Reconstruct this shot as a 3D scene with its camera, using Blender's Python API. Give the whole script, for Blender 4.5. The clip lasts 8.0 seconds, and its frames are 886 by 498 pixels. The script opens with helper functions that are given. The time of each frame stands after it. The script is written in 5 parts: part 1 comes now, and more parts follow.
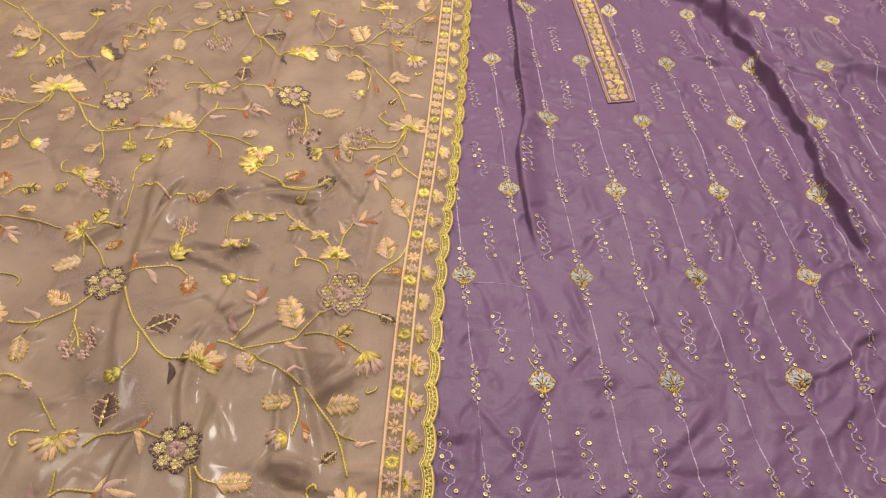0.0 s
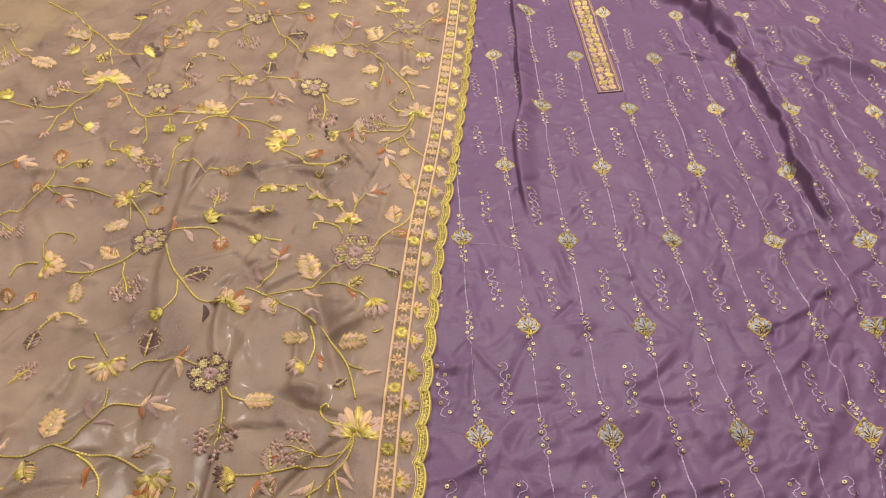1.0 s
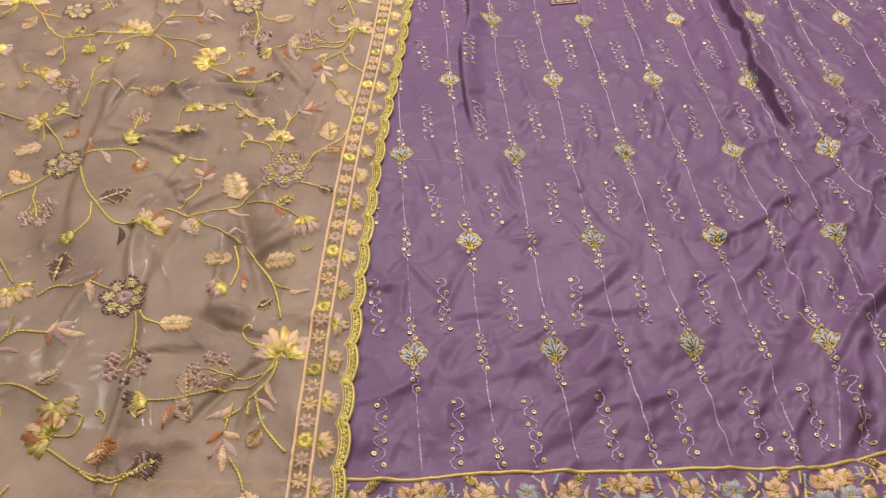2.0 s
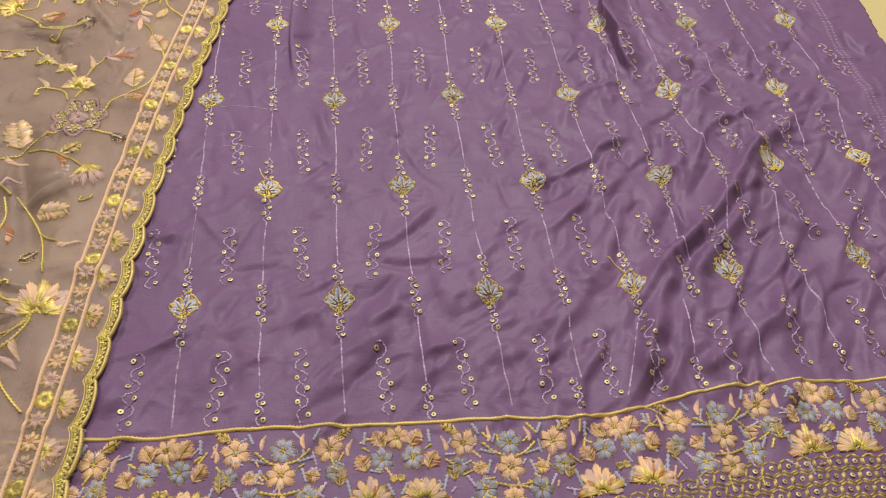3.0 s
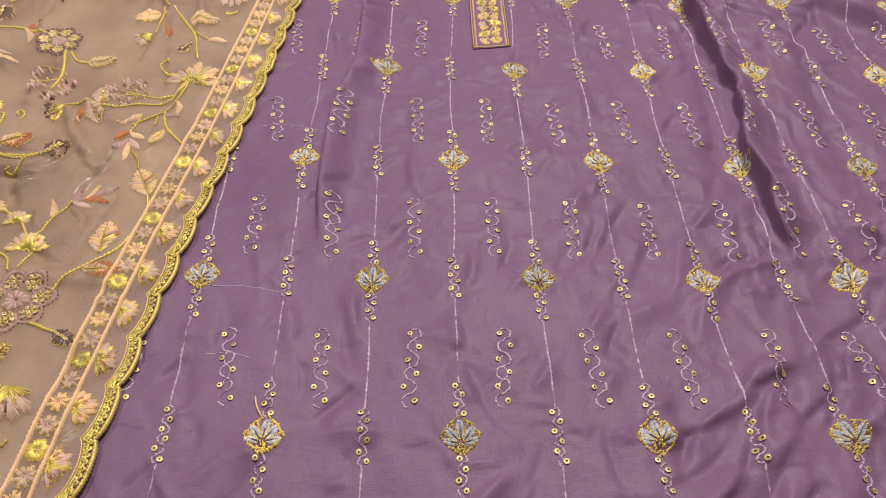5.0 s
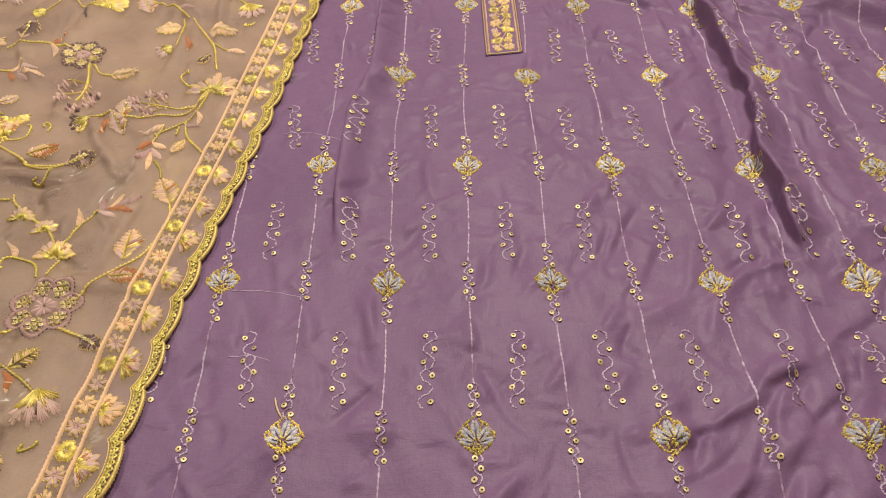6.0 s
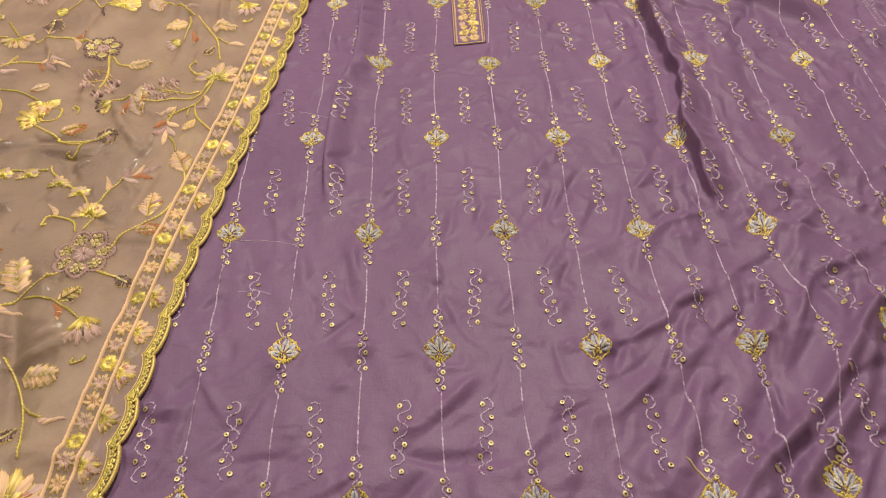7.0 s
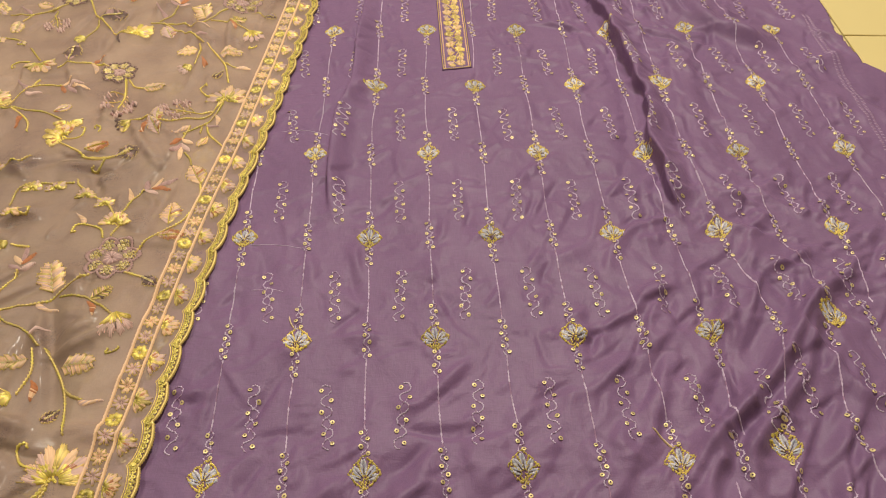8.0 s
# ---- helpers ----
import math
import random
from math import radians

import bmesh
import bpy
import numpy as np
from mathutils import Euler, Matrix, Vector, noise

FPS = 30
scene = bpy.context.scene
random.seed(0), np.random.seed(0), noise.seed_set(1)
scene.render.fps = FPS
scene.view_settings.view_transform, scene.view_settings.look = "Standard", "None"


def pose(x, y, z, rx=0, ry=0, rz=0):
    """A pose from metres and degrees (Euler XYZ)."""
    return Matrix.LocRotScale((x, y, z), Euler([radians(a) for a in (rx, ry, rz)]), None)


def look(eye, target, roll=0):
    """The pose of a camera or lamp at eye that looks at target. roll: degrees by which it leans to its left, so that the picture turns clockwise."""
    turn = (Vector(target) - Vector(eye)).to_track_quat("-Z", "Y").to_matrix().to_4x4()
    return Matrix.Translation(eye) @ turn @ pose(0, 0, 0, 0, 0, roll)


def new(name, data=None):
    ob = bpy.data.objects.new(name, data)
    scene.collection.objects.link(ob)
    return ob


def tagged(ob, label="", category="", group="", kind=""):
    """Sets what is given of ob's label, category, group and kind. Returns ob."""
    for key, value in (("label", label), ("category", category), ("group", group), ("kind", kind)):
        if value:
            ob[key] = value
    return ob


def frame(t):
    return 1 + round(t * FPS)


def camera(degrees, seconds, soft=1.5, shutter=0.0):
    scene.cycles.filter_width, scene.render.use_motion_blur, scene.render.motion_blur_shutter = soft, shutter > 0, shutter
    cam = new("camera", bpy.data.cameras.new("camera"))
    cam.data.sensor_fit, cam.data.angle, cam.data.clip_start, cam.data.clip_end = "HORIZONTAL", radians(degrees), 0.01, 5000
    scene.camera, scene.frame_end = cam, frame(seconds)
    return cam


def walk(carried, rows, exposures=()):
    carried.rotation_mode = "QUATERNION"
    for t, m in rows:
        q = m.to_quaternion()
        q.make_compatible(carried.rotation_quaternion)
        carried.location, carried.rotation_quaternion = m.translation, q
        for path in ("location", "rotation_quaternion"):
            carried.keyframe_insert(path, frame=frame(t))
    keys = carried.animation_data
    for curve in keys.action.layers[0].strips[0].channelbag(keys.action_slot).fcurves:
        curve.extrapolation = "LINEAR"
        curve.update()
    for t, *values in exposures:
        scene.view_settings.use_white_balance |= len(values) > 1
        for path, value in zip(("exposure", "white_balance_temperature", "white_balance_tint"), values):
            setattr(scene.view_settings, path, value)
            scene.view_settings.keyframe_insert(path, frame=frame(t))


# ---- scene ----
cam = camera(62.6, 8.0, 0.5, 0.15)
PATH = [
    (0, (-0.298, -0.397, 0.657), (-0.173, 0.915, -0.847), 5.9),
    (0.5, (-0.279, -0.493, 0.694), (-0.193, 0.856, -0.78), 4.7),
    (1, (-0.273, -0.523, 0.692), (-0.213, 0.833, -0.778), 3.8),
    (1.2, (-0.274, -0.523, 0.685), (-0.218, 0.827, -0.79), 3.5),
    (2.3, (-0.152, -0.536, 0.586), (-0.034, 0.716, -0.968), 3.8),
    (2.5, (-0.105, -0.546, 0.57), (0.03, 0.699, -0.989), 4.1),
    (3, (-0.023, -0.534, 0.565), (0.136, 0.703, -0.998), 4.9),
    (3.5, (0.011, -0.446, 0.544), (0.16, 0.803, -1.012), 5.5),
    (4, (-0.002, -0.294, 0.527), (0.116, 0.977, -1.013), 5.6),
    (4.5, (-0.031, -0.218, 0.477), (0.028, 1.068, -1.054), 4.2),
    (5, (-0.025, -0.235, 0.482), (-0.011, 1.06, -1.042), 2.6),
    (6.5, (-0.019, -0.25, 0.507), (-0.061, 1.054, -1.009), 0.0),
    (7, (0.004, -0.359, 0.557), (-0.014, 0.943, -0.961), 0.2),
    (7.5, (0.002, -0.417, 0.58), (0.025, 0.891, -0.932), 1.0),
    (8, (-0.01, -0.431, 0.608), (0.026, 0.915, -0.871), 1.6),
]
TINTS = [(0, 0, 6700, 10), (1, 0, 6480, 10), (2.3, 0, 6250, 10), (3, 0, 6200, 10), (4, 0, 6450, 10), (4.5, 0, 6520, 12), (5.2, 0, 6720, 11), (6.5, 0, 7020, 9), (8, 0, 7080, 8)]
walk(cam, [(t, look(eye, target, roll)) for t, eye, target, roll in PATH], TINTS)

# ---- light ----
world = bpy.data.worlds.new("room_air")
world.use_nodes = True
world.node_tree.nodes["Background"].inputs[0].default_value = (1.0, 0.96, 0.92, 1)
world.node_tree.nodes["Background"].inputs[1].default_value = 0.012
scene.world = world


def area_lamp(name, eye, target, size, watts, color):
    data = bpy.data.lights.new(name, "AREA")
    data.shape, data.size, data.energy, data.color = "DISK", size, watts, color
    ob = new(name, data)
    ob.matrix_world = look(eye, target)
    return ob


# main light, assumed overhead and out of view
area_lamp("unseen_overhead_light", (0.36, 1.38, 2.40), (0.05, 0.05, 0), 0.26, 55, (1.0, 0.95, 0.88))
# no source known here: fill light added to brighten the dupatta side
area_lamp("unseen_overhead_light", (-1.45, 0.75, 2.45), (-0.3, 0.0, 0), 0.35, 23, (1.0, 0.95, 0.88))


# ---- materials ----
def node_material(name):
    m = bpy.data.materials.new(name)
    m.use_nodes = True
    t = m.node_tree
    return m, t.nodes, t.links, t.nodes["Principled BSDF"]


def cloth_material(name, color, dark, rough, sheen, weave, bump, alpha=1.0, cloud=6.0, gloss=0.32, rough_relief=0.32):
    m, n, l, b = node_material(name)
    co = n.new("ShaderNodeTexCoord")
    big = n.new("ShaderNodeTexNoise")
    big.inputs["Scale"].default_value, big.inputs["Detail"].default_value = cloud, 5
    l.new(co.outputs["Object"], big.inputs["Vector"])
    mix = n.new("ShaderNodeMix")
    mix.data_type = "RGBA"
    mix.inputs[6].default_value, mix.inputs[7].default_value = (*dark, 1), (*color, 1)
    ramp = n.new("ShaderNodeMapRange")
    ramp.inputs[1].default_value, ramp.inputs[2].default_value = 0.3, 0.7
    l.new(big.outputs["Fac"], ramp.inputs[0])
    l.new(ramp.outputs[0], mix.inputs[0])
    b.inputs["Roughness"].default_value = rough
    b.inputs["Specular IOR Level"].default_value = gloss
    b.inputs["Sheen Weight"].default_value = sheen
    b.inputs["Sheen Roughness"].default_value = 0.4
    b.inputs["Sheen Tint"].default_value = (*color, 1)
    # woven warp and weft, and the slubs of the yarn
    rows = []
    for axis, squeeze in (("X", (1, 0.05, 1)), ("Y", (0.05, 1, 1))):
        mp = n.new("ShaderNodeMapping")
        mp.inputs["Scale"].default_value = squeeze
        l.new(co.outputs["Object"], mp.inputs["Vector"])
        slub = n.new("ShaderNodeTexNoise")
        slub.inputs["Scale"].default_value, slub.inputs["Detail"].default_value = weave, 3
        l.new(mp.outputs[0], slub.inputs["Vector"])
        rows.append(slub.outputs["Fac"])
    both = n.new("ShaderNodeMath")
    both.operation = "ADD"
    l.new(rows[0], both.inputs[0]), l.new(rows[1], both.inputs[1])
    rumple = n.new("ShaderNodeTexNoise")
    rumple.inputs["Scale"].default_value, rumple.inputs["Detail"].default_value, rumple.inputs["Roughness"].default_value = 42, 7, 0.62
    rumple.inputs["Distortion"].default_value = 0.6
    l.new(co.outputs["Object"], rumple.inputs["Vector"])
    coarse = n.new("ShaderNodeBump")
    coarse.inputs["Strength"].default_value, coarse.inputs["Distance"].default_value = rough_relief, 0.004
    l.new(rumple.outputs["Fac"], coarse.inputs["Height"])
    bm = n.new("ShaderNodeBump")
    bm.inputs["Strength"].default_value, bm.inputs["Distance"].default_value = bump, 0.001
    l.new(both.outputs[0], bm.inputs["Height"])
    l.new(coarse.outputs[0], bm.inputs["Normal"])
    l.new(bm.outputs[0], b.inputs["Normal"])
    # lighter and darker yarns
    yarns = n.new("ShaderNodeMapRange")
    yarns.inputs[1].default_value, yarns.inputs[2].default_value = 0.7, 1.3
    yarns.inputs[3].default_value, yarns.inputs[4].default_value = 0.91, 1.09
    l.new(both.outputs[0], yarns.inputs[0])
    hsv = n.new("ShaderNodeHueSaturation")
    l.new(mix.outputs[2], hsv.inputs["Color"])
    l.new(yarns.outputs[0], hsv.inputs["Value"])
    l.new(hsv.outputs[0], b.inputs["Base Color"])
    b.inputs["Alpha"].default_value = alpha
    return m


def thread_material(name, color, metal=0.0, rough=0.55, spread=0.25, sheen=0.3):
    m, n, l, b = node_material(name)
    info = n.new("ShaderNodeObjectInfo")
    geo = n.new("ShaderNodeNewGeometry")
    add = n.new("ShaderNodeMath")
    add.operation = "ADD"
    l.new(info.outputs["Random"], add.inputs[0]), l.new(geo.outputs["Random Per Island"], add.inputs[1])
    rng = n.new("ShaderNodeMapRange")
    rng.inputs[1].default_value, rng.inputs[2].default_value = 0, 2
    rng.inputs[3].default_value, rng.inputs[4].default_value = 1 - spread, 1 + spread
    l.new(add.outputs[0], rng.inputs[0])
    hsv = n.new("ShaderNodeHueSaturation")
    hsv.inputs["Color"].default_value = (*color, 1)
    l.new(rng.outputs[0], hsv.inputs["Value"])
    l.new(hsv.outputs[0], b.inputs["Base Color"])
    b.inputs["Metallic"].default_value, b.inputs["Roughness"].default_value = metal, rough
    b.inputs["Sheen Weight"].default_value = sheen
    co = n.new("ShaderNodeTexCoord")
    no = n.new("ShaderNodeTexNoise")
    no.inputs["Scale"].default_value = 1800
    l.new(co.outputs["Object"], no.inputs["Vector"])
    bm = n.new("ShaderNodeBump")
    bm.inputs["Strength"].default_value, bm.inputs["Distance"].default_value = 0.5, 0.0004
    l.new(no.outputs["Fac"], bm.inputs["Height"])
    l.new(bm.outputs[0], b.inputs["Normal"])
    return m


SATIN = cloth_material("purple_satin", (0.230, 0.128, 0.246), (0.196, 0.108, 0.212), 0.46, 0.14, 1500, 0.16, gloss=0.24, rough_relief=0.34)
ORGANZA = cloth_material("taupe_organza", (0.74, 0.54, 0.39), (0.48, 0.33, 0.25), 0.38, 0.3, 2400, 0.3, 0.45, 14.0, 0.36)
THREAD = {
    "gold": thread_material("gold_thread", (0.62, 0.46, 0.15), 0.30, 0.42, 0.5, 0.0),
    "lime": thread_material("lemon_gold_thread", (0.66, 0.53, 0.12), 0.30, 0.42, 0.55, 0.0),
    "peach": thread_material("peach_thread", (0.84, 0.55, 0.33)),
    "mauve": thread_material("mauve_thread", (0.45, 0.27, 0.25)),
    "pale": thread_material("pale_mauve_thread", (0.66, 0.44, 0.38)),
    "rust": thread_material("rust_thread", (0.46, 0.16, 0.05)),
    "dark": thread_material("maroon_brown_thread", (0.13, 0.065, 0.05)),
    "lilac": thread_material("lilac_thread", (0.58, 0.46, 0.61)),
    "orchid": thread_material("orchid_thread", (0.44, 0.31, 0.45)),
    "silver": thread_material("silver_blue_thread", (0.62, 0.60, 0.65), 0.1, 0.4, 0.3),
    "blue": thread_material("dusty_blue_thread", (0.43, 0.43, 0.52)),
    "plum": thread_material("plum_lace_thread", (0.30, 0.16, 0.28)),
    "sequin": thread_material("gold_sequin", (0.68, 0.55, 0.28), 0.4, 0.45, 0.35, 0.0),
    "cream": thread_material("cream_gold_thread", (0.80, 0.62, 0.33)),
}
SLOTS = {key: i for i, key in enumerate(THREAD)}


def tile_material():
    m, n, l, b = node_material("cream_tile")
    co = n.new("ShaderNodeTexCoord")
    no = n.new("ShaderNodeTexNoise")
    no.inputs["Scale"].default_value, no.inputs["Detail"].default_value = 5, 6
    l.new(co.outputs["Object"], no.inputs["Vector"])
    mix = n.new("ShaderNodeMix")
    mix.data_type = "RGBA"
    mix.inputs[6].default_value, mix.inputs[7].default_value = (0.74, 0.60, 0.27, 1), (0.80, 0.66, 0.32, 1)
    l.new(no.outputs["Fac"], mix.inputs[0])
    l.new(mix.outputs[2], b.inputs["Base Color"])
    b.inputs["Roughness"].default_value = 0.3
    return m


def plain_material(name, color, rough=0.7):
    m, n, l, b = node_material(name)
    no = n.new("ShaderNodeTexNoise")
    no.inputs["Scale"].default_value = 3
    mix = n.new("ShaderNodeMix")
    mix.data_type = "RGBA"
    mix.inputs[6].default_value, mix.inputs[7].default_value = (*[c * 0.94 for c in color], 1), (*color, 1)
    l.new(no.outputs["Fac"], mix.inputs[0])
    l.new(mix.outputs[2], b.inputs["Base Color"])
    b.inputs["Roughness"].default_value = rough
    return m


def film_material():
    m, n, l, b = node_material("clear_film")
    n.remove(b)
    fres = n.new("ShaderNodeFresnel")
    fres.inputs["IOR"].default_value = 1.5
    clear, gloss, mix = n.new("ShaderNodeBsdfTransparent"), n.new("ShaderNodeBsdfGlossy"), n.new("ShaderNodeMixShader")
    gloss.inputs["Roughness"].default_value = 0.16
    gloss.inputs["Color"].default_value = (0.3, 0.3, 0.3, 1)
    l.new(fres.outputs[0], mix.inputs[0])
    l.new(clear.outputs[0], mix.inputs[1]), l.new(gloss.outputs[0], mix.inputs[2])
    l.new(mix.outputs[0], n["Material Output"].inputs["Surface"])
    return m


FILM = film_material()
TILE, GROUT, PAINT = tile_material(), plain_material("tile_grout", (0.30, 0.25, 0.13)), plain_material("wall_paint", (0.42, 0.39, 0.35))


# ---- the lie of the cloths ----
def smooth(a, b, x):
    t = np.clip((x - a) / (b - a), 0, 1)
    return t * t * (3 - 2 * t)


def value_noise(x, y, seed):
    xi, yi = np.floor(x), np.floor(y)
    fx, fy = x - xi, y - yi
    fx, fy = fx * fx * fx * (fx * (fx * 6 - 15) + 10), fy * fy * fy * (fy * (fy * 6 - 15) + 10)

    def corner(i, j):
        s = np.sin(i * 127.1 + j * 311.7 + seed * 74.7) * 43758.5453
        return s - np.floor(s)
    a, b, c, d = corner(xi, yi), corner(xi + 1, yi), corner(xi, yi + 1), corner(xi + 1, yi + 1)
    return (a * (1 - fx) + b * fx) * (1 - fy) + (c * (1 - fx) + d * fx) * fy


def fold(x, y, line, left, right, height, ends=0.25):
    """A ridge along a line of points, with its own steepness to the left and right of its way."""
    best, side, along = np.full(x.shape, 1e9), np.zeros(x.shape), np.zeros(x.shape)
    steps = [math.dist(a, b) for a, b in zip(line, line[1:])]
    whole, gone = sum(steps), 0.0
    for (ax, ay), (bx, by), d in zip(line, line[1:], steps):
        ux, uy = (bx - ax) / d, (by - ay) / d
        t = np.clip((x - ax) * ux + (y - ay) * uy, 0, d)
        dx, dy = x - ax - t * ux, y - ay - t * uy
        r = np.hypot(dx, dy)
        near = r < best
        best = np.where(near, r, best)
        side = np.where(near, ux * dy - uy * dx, side)
        along = np.where(near, (gone + t) / whole, along)
        gone += d
    w = np.where(side > 0, left, right)
    return height * np.exp(-(best / w) ** 2) * smooth(0, ends, along) * smooth(0, ends, 1 - along)


def strokes(z, gx, gy, seed, count, region, turn, length, width, height, steepness=(0.6, 1.4)):
    """Presses many short creases into a net of heights: each a soft line of its own length, turn and depth."""
    rng = random.Random(seed)
    step = gx[0, 1] - gx[0, 0]
    for _ in range(count):
        cx, cy = rng.uniform(region[0], region[1]), rng.uniform(region[2], region[3])
        a, half = rng.gauss(*turn), rng.uniform(*length) / 2
        w, h = rng.uniform(*width), rng.uniform(*height) * rng.choice((-1, 1, 1))
        bow = rng.uniform(-0.25, 0.25)
        r = half + 3 * w
        i0, i1 = int((cx - r - gx[0, 0]) / step), int((cx + r - gx[0, 0]) / step) + 1
        j0, j1 = int((cy - r - gy[0, 0]) / step), int((cy + r - gy[0, 0]) / step) + 1
        i0, j0 = max(i0, 0), max(j0, 0)
        if i1 <= i0 or j1 <= j0:
            continue
        x, y = gx[j0:j1, i0:i1] - cx, gy[j0:j1, i0:i1] - cy
        u, v = x * math.cos(a) + y * math.sin(a), y * math.cos(a) - x * math.sin(a)
        v = v - bow * u * u / half
        steep = np.where(v > 0, *steepness)
        z[j0:j1, i0:i1] += h * np.exp(-(v / w / steep) ** 2) * np.clip(1 - (u / half) ** 2, 0, 1) ** 1.5


class Cloth:
    """The height of a cloth over the floor, and how far its folds lean over, on a net of places."""
    STEP = 0.0022

    def __init__(self, x0, x1, y0, y1, build, lift=0.0):
        self.xs, self.ys = np.arange(x0, x1, self.STEP), np.arange(y0, y1, self.STEP)
        self.z, self.lean = build(*np.meshgrid(self.xs, self.ys))
        self.lift = lift

    def sample(self, net, x, y):
        fx = np.clip((np.asarray(x, float) - self.xs[0]) / self.STEP, 0, len(self.xs) - 1.001)
        fy = np.clip((np.asarray(y, float) - self.ys[0]) / self.STEP, 0, len(self.ys) - 1.001)
        i, j = fx.astype(int), fy.astype(int)
        fx, fy = fx - i, fy - j
        return (net[j, i] * (1 - fx) + net[j, i + 1] * fx) * (1 - fy) + (net[j + 1, i] * (1 - fx) + net[j + 1, i + 1] * fx) * fy

    def __call__(self, x, y):
        return self.sample(self.z, x, y) + self.lift

    def shift(self, x, y):
        return self.sample(self.lean, x, y)


def lattice(col, row):
    """Where the rows and columns of the pattern lie; the folds take up some of the cloth."""
    a, r = col - 3, row - 1
    x = 0.0705 * a - 0.0072 * r + 0.0008 * r * r - 0.003
    y = 0.1427 * r + 0.0027 * a + 0.0005 * r * r + 0.0005
    fold_at = 0.30 + 1.1 * (y + 0.13)
    upper = float(smooth(0.05, 0.14, y))
    taken = 0.017 * upper * float(smooth(0.27, 0.33, x)) + 0.040 * (1 - upper) * float(smooth(fold_at - 0.06, fold_at + 0.06, x))
    wander = 0.003 * (float(value_noise(np.array(x * 9.0), np.array(y * 7.0), 51)) - 0.5)
    pulled = 0.020 * float(smooth(0.30, 0.42, x)) * float(smooth(0.12, -0.02, y))
    return x - taken + wander, y + 0.5 * wander + pulled


def hem_line(x):
    return -0.277 + 0.007 * float(smooth(-0.26, -0.06, x)) + 0.026 * float(smooth(0.14, 0.31, x)) + 0.0012 * math.sin(x * 38)


def pucker(z, gx, gy, x, y, seed, reach, count):
    """Small creases that the stitching draws into the cloth round a motif."""
    strokes(z, gx, gy, seed, count, (x - reach, x + reach, y - reach, y + reach), (0.5, 1.0), (0.012, 0.036), (0.0024, 0.0042), (0.0005, 0.0018))


def kameez_net(x, y):
    wx = x + 0.03 * (value_noise(x * 7, y * 7, 3) - 0.5)
    wy = y + 0.03 * (value_noise(x * 7, y * 7, 4) - 0.5)
    z = 0.0050 * (value_noise(wx * 11, wy * 5, 1) - 0.5)
    z += 0.0024 * (value_noise(wx * 24 + wy * 6, wy * 15, 2) - 0.5)
    z += 0.0013 * (value_noise(wx * 60, wy * 40 + wx * 20, 8) - 0.5)
    z += smooth(0.0, 0.35, x) * 0.006 * (value_noise(wx * 17 + wy * 8, wy * 8, 6) - 0.5)
    # short creases: all over, then lengthwise, then the crumpled side and hem
    strokes(z, x, y, 1, 420, (-0.6, 0.64, -0.45, 0.9), (0.2, 0.9), (0.02, 0.07), (0.004, 0.009), (0.0007, 0.0026))
    strokes(z, x, y, 2, 170, (-0.5, 0.64, -0.30, 0.9), (1.75, 0.25), (0.03, 0.12), (0.004, 0.010), (0.0009, 0.0033))
    strokes(z, x, y, 3, 170, (0.10, 0.62, -0.30, 0.25), (0.95, 0.45), (0.03, 0.11), (0.004, 0.009), (0.0012, 0.0050))
    strokes(z, x, y, 4, 110, (-0.28, 0.35, -0.29, -0.10), (0.8, 0.5), (0.02, 0.08), (0.004, 0.009), (0.0008, 0.0028))
    strokes(z, x, y, 5, 70, (0.30, 0.62, 0.15, 0.85), (2.1, 0.7), (0.03, 0.10), (0.005, 0.012), (0.0010, 0.0042))
    strokes(z, x, y, 6, 420, (-0.40, 0.62, -0.29, 0.9), (0.25, 0.8), (0.012, 0.05), (0.0024, 0.0045), (0.0004, 0.0014))
    strokes(z, x, y, 7, 42, (0.17, 0.50, -0.27, 0.12), (1.05, 0.35), (0.03, 0.10), (0.0036, 0.0065), (0.0020, 0.0062))
    strokes(z, x, y, 8, 26, (0.36, 0.52, 0.05, 0.26), (0.15, 0.4), (0.02, 0.06), (0.003, 0.007), (0.0015, 0.0045))
    strokes(z, x, y, 9, 40, (0.16, 0.36, 0.58, 0.92), (2.3, 0.4), (0.04, 0.12), (0.006, 0.012), (0.0020, 0.0070))
    # dents left by earlier folding: crisp, slanting towards the hem, and some straight across
    strokes(z, x, y, 11, 60, (-0.30, 0.22, -0.29, 0.08), (0.85, 0.45), (0.02, 0.08), (0.0034, 0.0066), (0.0012, 0.0036))
    strokes(z, x, y, 12, 46, (-0.26, 0.22, 0.05, 0.60), (1.0, 0.5), (0.02, 0.07), (0.0034, 0.0060), (0.0012, 0.0034))
    strokes(z, x, y, 13, 60, (-0.24, 0.24, -0.25, 0.60), (-0.04, 0.10), (0.015, 0.06), (0.0030, 0.0042), (0.0006, 0.0016))
    # longer crumples that run down towards the hem, steep on their near side
    strokes(z, x, y, 14, 34, (0.14, 0.46, -0.27, 0.06), (1.08, 0.26), (0.06, 0.17), (0.006, 0.010), (0.0036, 0.0090), (1.5, 0.6))
    strokes(z, x, y, 15, 44, (-0.27, 0.16, -0.28, -0.06), (0.80, 0.38), (0.03, 0.11), (0.005, 0.009), (0.0020, 0.0048), (1.5, 0.6))
    strokes(z, x, y, 16, 40, (-0.24, 0.26, -0.06, 0.50), (1.2, 0.45), (0.03, 0.09), (0.005, 0.009), (0.0012, 0.0033), (1.5, 0.6))
